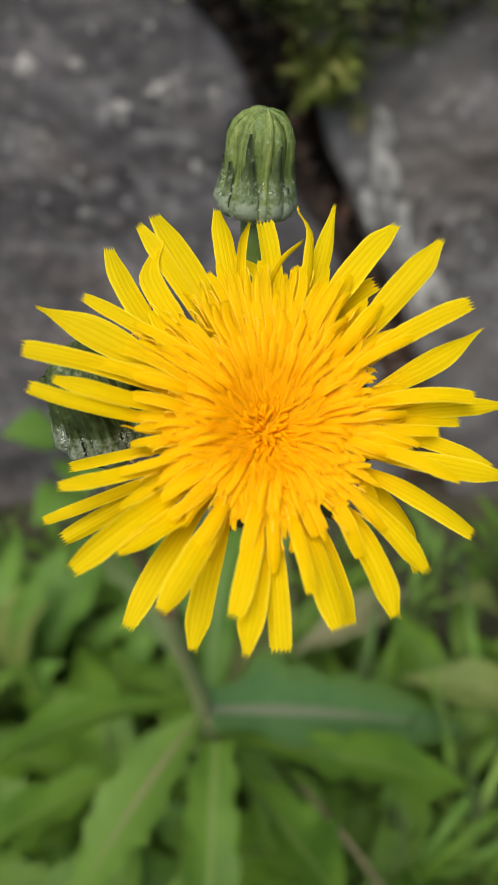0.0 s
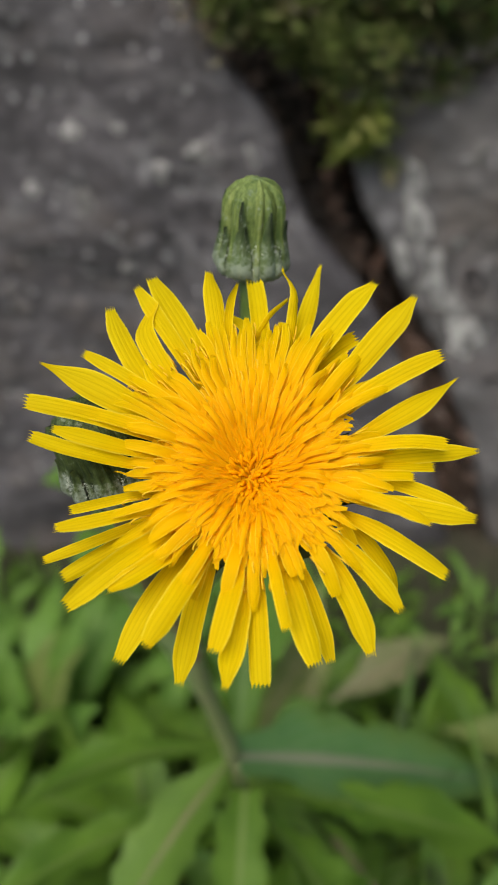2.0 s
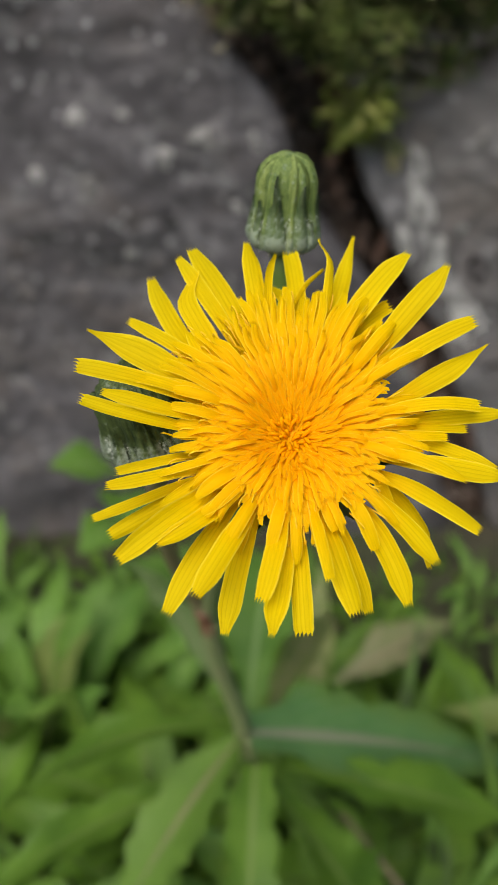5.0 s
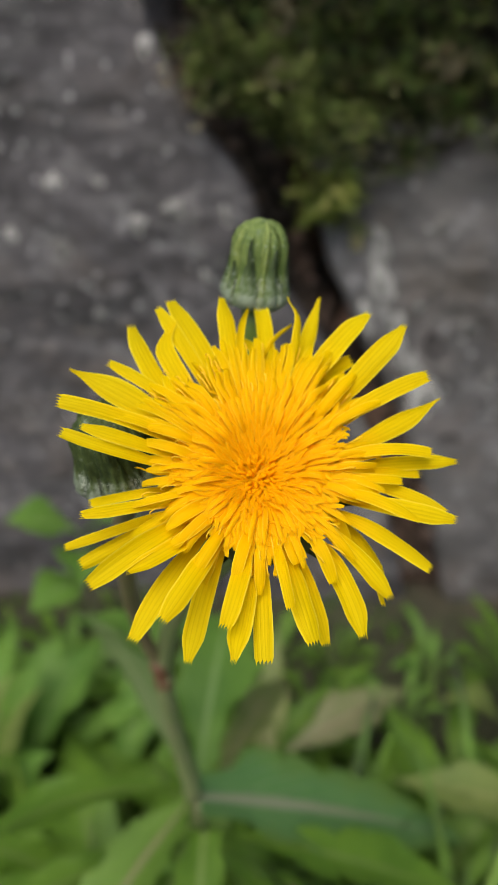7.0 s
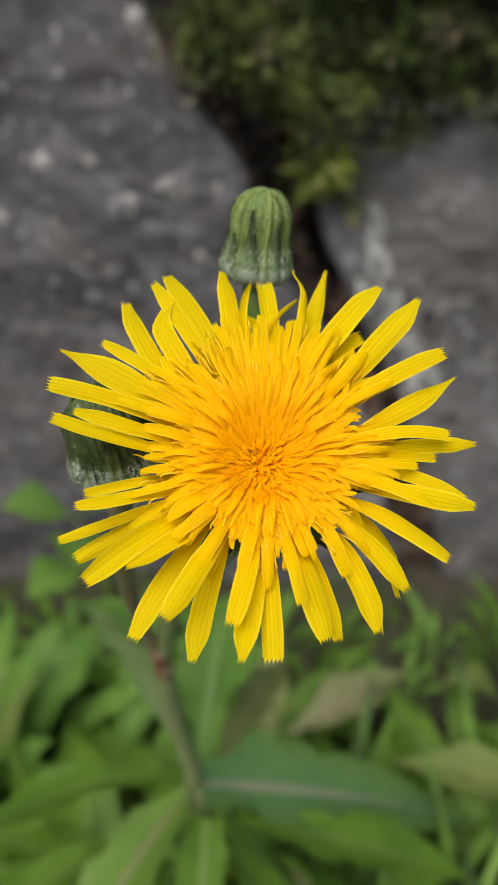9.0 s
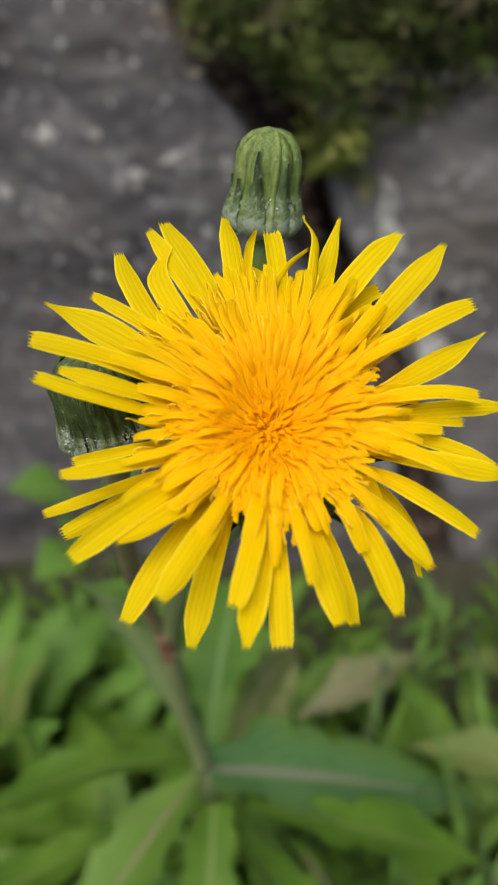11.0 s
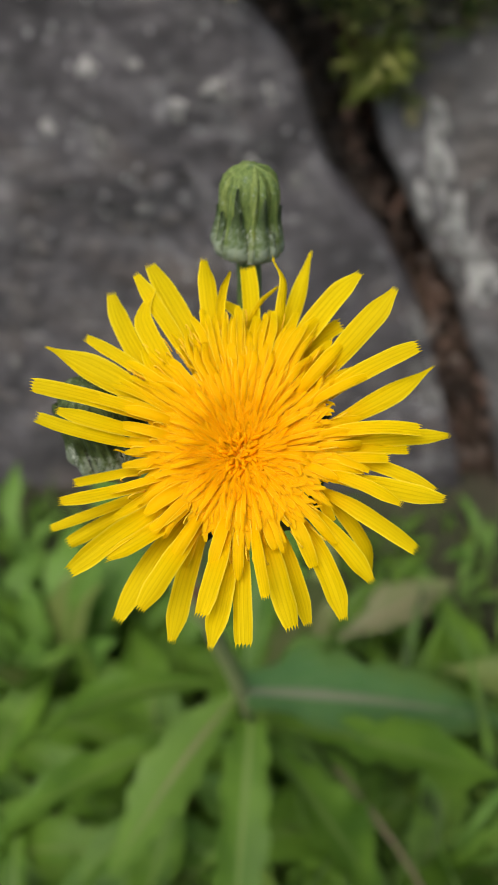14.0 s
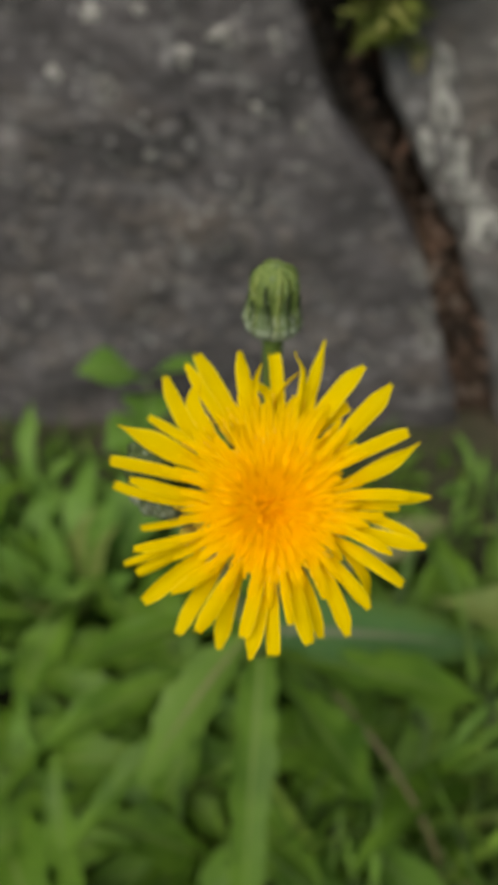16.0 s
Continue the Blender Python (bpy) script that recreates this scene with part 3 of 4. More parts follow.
# ---- moss cushion on the right stone and in the joint ----
def tuft_cloud(name, count, place, size, material, rng, spread=0.9, leaf=0.35):
    """Many small pointed leaflets, each its own island, round points that place() gives with a normal."""
    verts, faces = [], []
    for _ in range(count):
        p, nrm = place(rng)
        d = (Vector(nrm) + Vector((rng.uniform(-1, 1), rng.uniform(-1, 1), rng.uniform(-1, 1))) * spread).normalized()
        side = d.cross(Vector((rng.uniform(-1, 1), rng.uniform(-1, 1), rng.uniform(-1, 1)))).normalized()
        up = side.cross(d)
        ln = size * rng.uniform(0.6, 1.5)
        w = ln * leaf * rng.uniform(0.7, 1.3)
        k = len(verts)
        p = Vector(p)
        verts += [p, p + d * ln * 0.45 + side * w * 0.5 + up * ln * 0.06, p + d * ln + up * -ln * 0.12, p + d * ln * 0.45 - side * w * 0.5 + up * ln * 0.06, p + d * ln * 0.5 - up * w * 0.15]
        faces += [(k, k + 1, k + 4), (k + 1, k + 2, k + 4), (k + 2, k + 3, k + 4), (k + 3, k, k + 4)]
    return mesh_of(name, verts, faces, material, smooth=False)


def moss_place(rng):
    while True:
        x, z = rng.uniform(-0.07, 0.34), rng.uniform(0.33, 0.50)
        low = 0.348 + 0.006 * math.sin(x * 60) if x > 0.06 else 0.347 if x > 0.02 else 0.351 - (x - 0.02) * 0.55 + 0.030 * smooth(-0.035, -0.06, x)
        lump = noise.noise((x * 24, z * 24, 3))
        if z > low + 0.01 * lump and x > -0.040 + 0.014 * lump:
            return (x, 0.492 + 0.036 * noise.noise((x * 26, z * 26, 9)) + 0.024 * noise.noise((x * 55, z * 55, 5)) - 0.03 * smooth(low + 0.07, low, z) - 0.012 * rng.random(), z), (0.0, -0.8, 0.5)


rng = random.Random(4)
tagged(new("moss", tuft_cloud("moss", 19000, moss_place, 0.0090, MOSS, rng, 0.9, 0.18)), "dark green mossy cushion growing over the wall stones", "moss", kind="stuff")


def sprig_place(rng):
    a = rng.gauss(0, 1), rng.gauss(0, 1)
    return (0.044 + 0.0085 * a[0] + 0.003 * a[1], 0.457 + 0.006 * rng.gauss(0, 1), 0.330 + 0.0075 * a[1]), (0, -0.8, 0.2)


def fringe_place(rng):
    q = rng.random()
    return (0.054 + 0.013 * q + rng.gauss(0, 0.004), 0.461 + 0.002 * rng.gauss(0, 1), 0.318 - 0.016 * q + rng.gauss(0, 0.004)), (0, -0.8, 0.2)


tagged(new("moss_fringe", tuft_cloud("moss_fringe", 70, fringe_place, 0.006, MOSS_BRIGHT, random.Random(44), 0.9, 0.2)), "thin olive moss fringe creeping over the stone's corner", "moss", kind="stuff")
tagged(new("moss_sprig", tuft_cloud("moss_sprig", 420, sprig_place, 0.011, MOSS_BRIGHT, rng, 0.9, 0.24)), "yellow-green moss sprig hanging in the wall joint", "moss", kind="stuff")


# tips coloured lighter for the cushion's lit left edge, and fading sprigs that stand out
MOSS_LIT_TIP = tuft_material("moss_lit_tip", (0.10, 0.15, 0.026), (0.17, 0.22, 0.05), (0.26, 0.28, 0.09), share=0.3, low=0.4, high=1.2)
MOSS_FADED = tuft_material("moss_faded", (0.16, 0.11, 0.055), (0.26, 0.22, 0.13), (0.33, 0.31, 0.19), share=0.2, low=0.5, high=1.2)
for material, label, centres in (
    (MOSS_LIT_TIP, "light green moss tips that paint the lit edge of the cushion", ((-0.026, 0.384), (-0.012, 0.398), (0.018, 0.372), (0.002, 0.408), (-0.036, 0.400), (0.030, 0.366), (0.008, 0.373), (0.022, 0.384), (-0.006, 0.386), (0.036, 0.378), (0.046, 0.364), (-0.020, 0.410), (0.016, 0.397), (0.060, 0.372))),
    (MOSS_FADED, "faded straw-coloured moss sprigs in the cushion", ((-0.045, 0.392), (0.010, 0.392), (-0.034, 0.380), (0.010, 0.424), (0.108, 0.400))),
):
    def clump_place(r):
        x, z = r.choice(centres)
        return (x + r.gauss(0, 0.0055), 0.452 + 0.007 * r.gauss(0, 1), z + r.gauss(0, 0.0045)), (0, -0.8, 0.4)

    tagged(new("moss_sprig", tuft_cloud("moss_sprig", (66 if material is MOSS_LIT_TIP else 34) * len(centres), clump_place, 0.009, material, rng, 0.9, 0.22)), label, "moss", kind="stuff")


# ---- the flowering plant ----
C = Vector((0.0021, 0.0556, 0.3789))
NRM = Vector((0.0361, -0.6251, 0.7797)).normalized()
RGT = (Vector((1, 0, 0)) - NRM * NRM.x).normalized()
UPW = NRM.cross(RGT)
HEAD = Matrix(((RGT.x, UPW.x, NRM.x, C.x), (RGT.y, UPW.y, NRM.y, C.y), (RGT.z, UPW.z, NRM.z, C.z), (0, 0, 0, 1)))

plant = thing("flowering_plant", "tall sow thistle with one open yellow flower and two green buds", "plant", (-0.02, 0.155, 0.0))
OFF = Matrix.Translation((0.02, -0.155, 0.0))

JOINT_AT = Vector((-0.0200, 0.120, 0.2760))
NODE_AT = Vector((-0.0152, 0.1406, 0.1955))
FOOT = Vector((-0.02, 0.155, -0.004))
NECK = C - NRM * 0.019
part("stem", curve_tube("stem", (FOOT, (-0.024, 0.150, 0.10), (-0.010, 0.146, 0.16), NODE_AT), 0.0036, 0.0030, STEM), plant, "green stem flushed with purple", OFF)
part("stem", curve_tube("stem", (NODE_AT, (-0.017, 0.135, 0.225), (-0.021, 0.126, 0.25), JOINT_AT), 0.0029, 0.0024, STEM), plant, "", OFF)
part("stem", curve_tube("stem", (JOINT_AT, (-0.017, 0.108, 0.318), (0.000, 0.085, 0.340), NECK), 0.0022, 0.0019, STEM), plant, "", OFF)
part("joint", curve_tube("joint", (JOINT_AT - Vector((0.000, -0.001, 0.004)), JOINT_AT, JOINT_AT + Vector((-0.001, -0.003, 0.007))), 0.0026, 0.0020, JOINT), plant, "reddish swollen joint", OFF)
BUD_BASE = Vector((0.0006, 0.0855, 0.3873))
part("stem", curve_tube("stem", ((-0.014, 0.106, 0.312), (-0.004, 0.098, 0.345), (0.001, 0.086, 0.365), BUD_BASE), 0.0014, 0.0017, STALK_GREEN), plant, "thin stalk of the bud", OFF)
SIDE_BASE = Vector((-0.0152, 0.0658, 0.3698))
part("stem", curve_tube("stem", (JOINT_AT, (-0.027, 0.112, 0.305), (-0.020, 0.080, 0.345), SIDE_BASE), 0.0017, 0.0016, STALK_PINK), plant, "pinkish side stalk", OFF)


def petal_mesh(turn, reach, skew, bow, lift, width, end, seed, rise=0.3, twist=None, hook=0.0, curl=0.0, rows=22, cols=21, teeth=1.0, foot=3.0, floor=-7.5):
    """One strap-shaped floret, millimetres: it rises from the receptacle, flares, and ends in five teeth over five ridges."""
    rnd = random.Random(seed)
    ph = rnd.uniform(0, 6)
    a, b = radians(turn), radians(turn + skew)
    base, tip = Vector((foot * math.cos(b), foot * math.sin(b), 0)), Vector((reach * math.cos(a), reach * math.sin(a), 0))
    line = (tip - base).normalized()
    ctrl = (base, (base + tip) / 2 + Vector((-line.y, line.x, 0)) * bow, tip)
    heights = [Vector((0, 0, h)) for h in (floor, 0.3 * lift + rise + 0.4 + rnd.uniform(-0.3, 0.5), 0.8 * lift + rise + rnd.uniform(-0.2, 0.5), lift)]
    cup = rnd.uniform(0.10, 0.55) * rnd.choice((-1, -1, 1, -0.6))
    twist = rnd.uniform(-0.3, 0.3) if twist is None else twist
    wave, lean = rnd.uniform(0.02, 0.07), rnd.uniform(-0.25, 0.25)
    notch = [rnd.uniform(0.5, 1.25) for _ in range(5)]
    taper = 0.70 if end < 0.25 * width else 0.83
    steps = [1 - (1 - i / (rows - 2)) ** 1.2 for i in range(rows - 1)]
    steps = [q * (1 - 0.55 / reach) for q in steps] + [1.0]
    verts, uvs = [], []

    def spine(q):
        return bezier(ctrl, q) + bezier(heights, q)

    for i, q in enumerate(steps):
        d = (spine(min(1, q + 0.03)) - spine(max(0, q - 0.03))).normalized()
        flat = Vector((-d.y, d.x, 0)).normalized()
        side = Matrix.Rotation(twist * q * q, 3, d) @ flat
        up = d.cross(side)
        late = smooth(0.78, 1.0, q)
        p = spine(q) + flat * hook * late * late + up * curl * late
        body = 0.19 + 0.81 * smooth(0.14, 0.67, q)
        w = width * body * (1 - (1 - end / width) * smooth(taper, 1.0, q) ** 1.3)
        for j in range(cols):
            v = j / (cols - 1)
            u = 2 * v - 1
            k = min(4, int(v * 5))
            peak = 1 - abs(v * 5 - k - 0.5) * 2
            reach_out = 0.0
            if i == rows - 1:
                u += ((2 * k + 1) / 5 - 1 - u) * 0.45
                reach_out = (peak - 0.55) * 0.62 * teeth * notch[k] * (1 + lean * u) * min(1.0, 0.5 + width * 0.3)
            ridge = 0.055 * width * 0.5 * peak ** 0.6 * smooth(0.2, 0.5, q) + cup * w * 0.5 * u * u + wave * width * math.sin(6 * q + ph) * u
            edge = 1 + 0.035 * math.sin(15 * q + ph * 2 + u)
            r = p + side * (u * w * 0.5 * edge) + up * ridge + d * reach_out
            verts.append(r * 0.001)
            uvs.append((v, math.hypot(r.x, r.y) * 0.1))
    return mesh_of("petal", verts, grid_faces(rows, cols), PETAL, uvs)


def lathe(profile, sides, wobble=0.0, seed=0.0, ribs=0):
    """Verts and faces of a turned body about z, from (radius, height) pairs."""
    verts = []
    for r, z in profile:
        for k in range(sides):
            a = 2 * math.pi * k / sides
            q = r * (1 + wobble * noise.noise((math.cos(a) * 2 + seed, math.sin(a) * 2, z * 300)) + (0.04 * math.cos(ribs * a) if ribs else 0))
            verts.append(Vector((q * math.cos(a), q * math.sin(a), z)))
    faces = grid_faces(len(profile), sides, True)
    faces.append(tuple(reversed(range(sides))))
    faces.append(tuple(range((len(profile) - 1) * sides, len(profile) * sides)))
    return verts, faces


v, f = lathe([(0.0016, -0.0205), (0.0045, -0.0195), (0.0062, -0.0165), (0.0060, -0.0120), (0.0056, -0.0085), (0.0072, -0.0066), (0.0094, -0.0050), (0.0096, -0.0045), (0.0060, -0.0060), (0.001, -0.0070)], 40, 0.05, 2.0, 13)
head = part("flower_head", mesh_of("flower_head", v, f, INVOLUCRE), plant, "bright yellow many-petalled flower head", OFF @ HEAD)


def bract_mesh(profile, width, material, tip=0.35, thick=0.0005, bow=0.0, rib=0.0):
    """A pointed scale that hugs a bud: profile of (radius, height), widest at its foot."""
    verts, cols = [], 7
    n = len(profile)
    for i, (r, z) in enumerate(profile):
        s = i / (n - 1)
        w = width * ((1 - s) ** tip if s < 1 else 0.06)
        for j in range(cols):
            u = 2 * j / (cols - 1) - 1
            a = u * w * 0.5 / max(r, 0.0008)
            q = r + thick * (1 - u * u) + rib * max(0, 1 - abs(u) * 4) + bow * s * s
            verts.append(Vector((q * math.cos(a), q * math.sin(a), z)))
    return mesh_of("bract", verts, grid_faces(n, cols), material, [(k % cols / (cols - 1), k // cols / (n - 1)) for k in range(n * cols)])


inv = [(0.0052, -0.0195), (0.0066, -0.0165), (0.0066, -0.0120), (0.0070, -0.0085), (0.0086, -0.0062), (0.0108, -0.0048)]
outer_bract = bract_mesh(inv, 0.0032, INVOLUCRE, 0.4)
for k in range(18):
    part("bract", outer_bract, head, "", pose(0, 0, 0.0008 * (k % 2), 0, 0, k * 20 + 7))

# the outer florets, sector by sector: turn, reach, skew of the foot, bow, lift, width, width of the end, rise
TOP = (
    (91, 22.6, -2.5, -1.5, -3.2, 2.2, 2.02, 0.3),
    (81, 20.1, 6.1, 5.2, -1.5, 0.7, 0.46, -0.6),
    (79, 22.4, -2.5, -1.6, 0.3, 1.4, 0.75, 0.6),
    (74, 25.9, -1.2, -0.5, -3.4, 2.2, 0.43, 0.3),
    (58, 23.7, 4.4, 2.4, 1, 3, 1.15, 0.3),
    (54, 18.2, 4.9, 3.3, -1.1, 2, 1.84, -1),
    (47, 23.5, -0.1, -0.7, 3.7, 3, 1.07, 0.3),
    (103, 23, 4.1, 1, -0.1, 2.3, 1.07, 0.6),
    (97, 20.6, 5.8, 2.4, 0.6, 1.1, 0.46, 1),
    (99, 19.2, -6, -4.7, -2, 1.8, 1.38, -0.8),
)
EAST = (
    (30, 21.2, 4.8, 1.3, 4, 2.2, 1.54, 0.3),
    (25, 22.7, 0.2, -2.5, 0.3, 2.6, 0.31, 0.3),
    (5, 22.3, 4.1, -0, 0, 1.9, 0.69, 0.3),
    (6, 18.9, 7.7, 1.1, 2.1, 1.7, 1.54, 1.6),
    (1, 17.9, 1.9, 0.3, -0.2, 1.2, 1.1, 0.3),
    (-3, 15.7, -1.6, -0.5, 0.5, 1.2, 1.1, 1.4),
    (-11, 21.1, 5.6, 2.9, -0.3, 1.6, 0.76, -0.8),
    (-13, 22.1, 2.9, -0.8, 0.1, 2.3, 1.07, 0.3),
    (-20, 17.6, 4.8, 1.1, 3.1, 1.5, 0.76, 1.5),
    (-29, 21.3, 4.4, 1, -0.7, 2.1, 1.54, 0.3),
)
BELOW = (
    (-41, 20.3, 11.4, 4.7, -5.4, 2, 0.76, -0.6),
    (-45, 19.5, 3.9, 1.1, 0.6, 2.2, 1.07, 0.8),
    (-58, 20.9, 5.2, 2.5, -1, 2.6, 1.07, 0.3),
    (-68, 19.9, 2.5, 1, -2.7, 2, 1.15, -0.2),
    (-73, 19.6, 0.6, -0.2, 0.9, 2.7, 1.69, 0.6),
    (-79, 16.1, -0.5, -0.2, 3.8, 1.3, 1.15, 1.2),
    (-88, 20.7, -0.1, -0.3, -0.2, 2.3, 2.12, 0.3),
    (-97, 21, 1, 0.7, 1.1, 2.7, 0.85, 0.3),
    (-101, 18.1, 0.5, 0.8, 3.5, 2.2, 1.54, 0.8),
    (-109, 21.9, -11.1, -1.7, -3, 2.7, 1.07, 0.3),
    (-119, 19.8, -4.2, 0.5, 3.3, 2.5, 1.38, 0.8),
    (-125, 22.8, -8.9, -1.6, -2.6, 2.6, 1.54, -0.4),
)
WEST = (
    (-142, 22.3, -3, -0.2, 1.3, 2.6, 1.54, 0.3),
    (-138, 18.4, 0.4, 2, 1.7, 2.2, 1.07, -0.4),
    (-152, 22.4, 0.7, -0.3, -4.7, 2, 1.54, -0.4),
    (-157, 23.1, -1, 0.4, -2.6, 1.3, 1, -0.6),
    (-161, 20.1, 2.6, 1.2, 2.2, 1.6, 1.07, 0.3),
    (-169, 19.6, 0.9, 0.1, -3.4, 1.2, 1.07, 0.3),
    (-175, 13.8, -2.5, 0.6, 0.3, 0.4, 0.31, 0.3),
    (174, 22.2, 2.8, 2.2, 2.8, 1.6, 1.38, 0.3),
    (171, 20.1, 0.4, 1.1, 3.1, 1.8, 0.93, 1.4),
    (166, 23.2, -3.9, -1, 4, 2, 1.69, 0.3),
    (164, 19.9, -3.9, -0.4, 2.5, 1.5, 0.76, 1.4),
)
NORTH_WEST = (
    (154, 24.9, -3.9, -0.5, 1, 3.4, 0.31, 0.3),
    (146, 21.8, -4.4, -0.9, 0.6, 1.6, 1, 0.3),
    (131, 24.8, 8, 4.3, -2.1, 2.6, 1.23, 0.4),
    (127, 21.7, 5.2, 2.5, -0.2, 2.6, 1.54, 0.8),
    (123, 24, -0.4, -0.3, 0.1, 2, 1, 0.3),
    (118, 24.8, -3.7, -0.8, -1.1, 2.8, 1.61, 0.3),
)
HOOK = {1: -0.4, 2: 2.2, 8: -0.4, 9: 0.6, 27: 0.7, 46: -2.2}
TWIST = {1: 1, 2: 1.2, 7: 0.3, 8: 0.9, 9: 0.4, 20: -0.7, 27: 0.5, 38: 0.8, 45: 0.5, 46: -0.4}
CURL = {2: 0.8, 7: -0.4, 9: -0.6, 20: -1.2, 27: 1.2, 38: 0.8, 46: 0.3}
OUTER = TOP + EAST + BELOW + WEST + NORTH_WEST
for k, (turn, reach, skew, bow, lift, width, end, rise) in enumerate(OUTER):
    part("petal", petal_mesh(turn, reach, skew, bow, lift, 0.91 * width, 0.94 * end, 100 + k, rise, twist=TWIST.get(k), hook=HOOK.get(k, 0.0), curl=CURL.get(k, 0.0)), head)

# a second layer lies close over the first and leaves the gaps open
rng = random.Random(11)
for k, (turn, reach, skew, bow, lift, width, end, rise) in enumerate(OUTER):
    if reach < 17 or width < 1.0 or k % 4 == 3:
        continue
    share = rng.uniform(0.56, 0.76)
    lap = max(0.9, min(1.5, width * rng.uniform(0.45, 0.70)))
    part("petal", petal_mesh(turn + skew * (1 - share) + rng.uniform(-2.5, 2.5), reach * share, skew * share, 0.5 * bow, 0.45 * lift + rng.uniform(0.5, 1.2), lap, lap * rng.uniform(0.5, 0.85), 200 + k, 1.2 + rng.uniform(0, 0.5), curl=rng.uniform(-0.4, 0.4), rows=15, cols=13, teeth=0.8), head)
# narrow florets between them, most of them above, where the head leans back
for k, (turn, reach, width) in enumerate(((108, 16.5, 1.2), (101, 17.2, 1.1), (94, 16.2, 1.0), (87, 15.4, 1.1), (79, 16.4, 1.0), (70, 16.4, 1.2), (65, 15.5, 1.2), (53, 15.6, 1.2), (112, 15.2, 1.1), (136, 14.8, 1.1), (38, 15.0, 1.2), (16, 13.2, 1.0), (10, 14.2, 0.9), (178, 13.0, 1.0), (184, 12.6, 0.9), (190, 13.0, 0.9))):
    part("petal", petal_mesh(turn, reach, rng.uniform(-2, 2), rng.uniform(-0.5, 0.5), rng.uniform(0.0, 0.8), width, width * 0.6, 260 + k, 0.9, curl=rng.uniform(-0.4, 0.6), rows=15, cols=13, teeth=0.9), head)
# inner rings, shorter and more upright towards the middle
CORE = [row[0] + 0.8 * row[2] for row in OUTER]
for ring, (count, near, far, lift, width) in enumerate(((90, 9.0, 12.2, 0.9, 0.66), (150, 7.2, 10.0, 1.5, 0.50))):
    kinds = [petal_mesh(0, rng.uniform(near, far), rng.uniform(-4, 4), rng.uniform(-0.5, 0.5), lift + rng.uniform(-0.6, 0.6), width * rng.uniform(0.75, 1.25), width * rng.uniform(0.4, 0.7), 300 + ring * 20 + k, 0.8 + rng.uniform(-0.3, 0.5), curl=rng.uniform(-0.5, 0.5), rows=12, cols=11, teeth=0.8, foot=1.6) for k in range(16)]
    for k in range(count):
        turn = rng.choice(CORE) + rng.gauss(0, 1.8) if k % 5 or not ring else rng.uniform(0, 360)
        if ring and k % 3 == 0:
            turn = rng.uniform(25, 155)
        part("petal", rng.choice(kinds), head, "", pose(0, 0, rng.uniform(-0.0004, 0.0004), rng.uniform(-2, 2), rng.uniform(-2, 2), turn))

# ragged narrow florets at the cushion's rim, thickest above, where the head leans back
ragged = [petal_mesh(0, 11.2 + 0.32 * k, rng.uniform(-5, 5), rng.uniform(-0.7, 0.7), 1.2 + rng.uniform(-0.7, 0.7), rng.uniform(0.55, 1.0), rng.uniform(0.45, 0.7), 360 + k, 1.2 + rng.uniform(-0.3, 0.4), twist=rng.uniform(-0.8, 0.8), hook=rng.uniform(-0.5, 0.5), curl=rng.uniform(-0.5, 0.9), rows=13, cols=11, teeth=1.1, foot=2.2) for k in range(16)]
for k in range(104):
    above = k % 4 != 0
    turn = max(38, min(152, rng.gauss(94, 32))) + rng.uniform(-3, 3) if above else rng.choice(CORE) + rng.gauss(0, 1.6)
    part("petal", ragged[rng.randrange(16) if above else rng.randrange(7)], head, "", pose(0, 0, rng.uniform(-0.0006, 0.0003), rng.uniform(-2, 2), rng.uniform(-2, 2), turn))

# the dense short florets of the middle, too fine to pick apart: they lie outward over a shallow bowl
def bowl_height(r):
    return 1.15 - 2.3 * math.exp(-(r / 3.8) ** 2) - 0.035 * max(0.0, r - 6.5) ** 2


def off_centre(q):
    """The bowl's lowest point lies a little aside of the head's axis."""
    k = max(0.0, 1 - math.hypot(q.x, q.y) / 0.009)
    return q + Vector((-0.0004, -0.0005, 0.0)) * k


verts, faces, uvs = [], [], []
for k in range(1250):
    start = 0.5 + 5.9 * rng.random() ** 0.6
    length = (2.0 + 0.30 * start) * rng.uniform(0.7, 1.25)
    width, lift, cup = rng.uniform(0.30, 0.52), rng.uniform(0.15, 0.95), rng.uniform(-0.22, 0.30)
    turn, drift, low = rng.uniform(0, 2 * math.pi), rng.uniform(-0.20, 0.20), rng.uniform(-0.30, 0.18)
    sway = rng.uniform(0.0, 0.035)
    n = len(verts)
    for i in range(7):
        s = i / 6
        r = start + length * s
        a = turn + drift * s * s
        z = bowl_height(r) + low + lift * s ** 1.6 + (0.45 * cup * (s - 0.7) if s > 0.7 else 0.0)
        w = width * (0.50 + 0.62 * smooth(0.1, 0.85, s)) * (1 - 0.42 * smooth(0.88, 1.0, s)) * (1 + 0.06 * (start - 4))
        a += sway * math.sin(5.5 * s + turn * 7)
        for j in range(5):
            u = j / 2 - 1
            q = Vector((r + 0.06 * rng.random(), u * w * 0.5, z + cup * w * (u * u - 0.5)))
            verts.append(off_centre(Matrix.Rotation(a, 3, "Z") @ q * 0.001))
            uvs.append((j / 4, r * 0.1))
    faces += [tuple(i + n for i in fc) for fc in grid_faces(7, 5)]
tagged(part("floret_cushion", mesh_of("floret_cushion", verts, faces, PETAL, uvs), head, "dense orange-yellow inner florets"), kind="stuff")


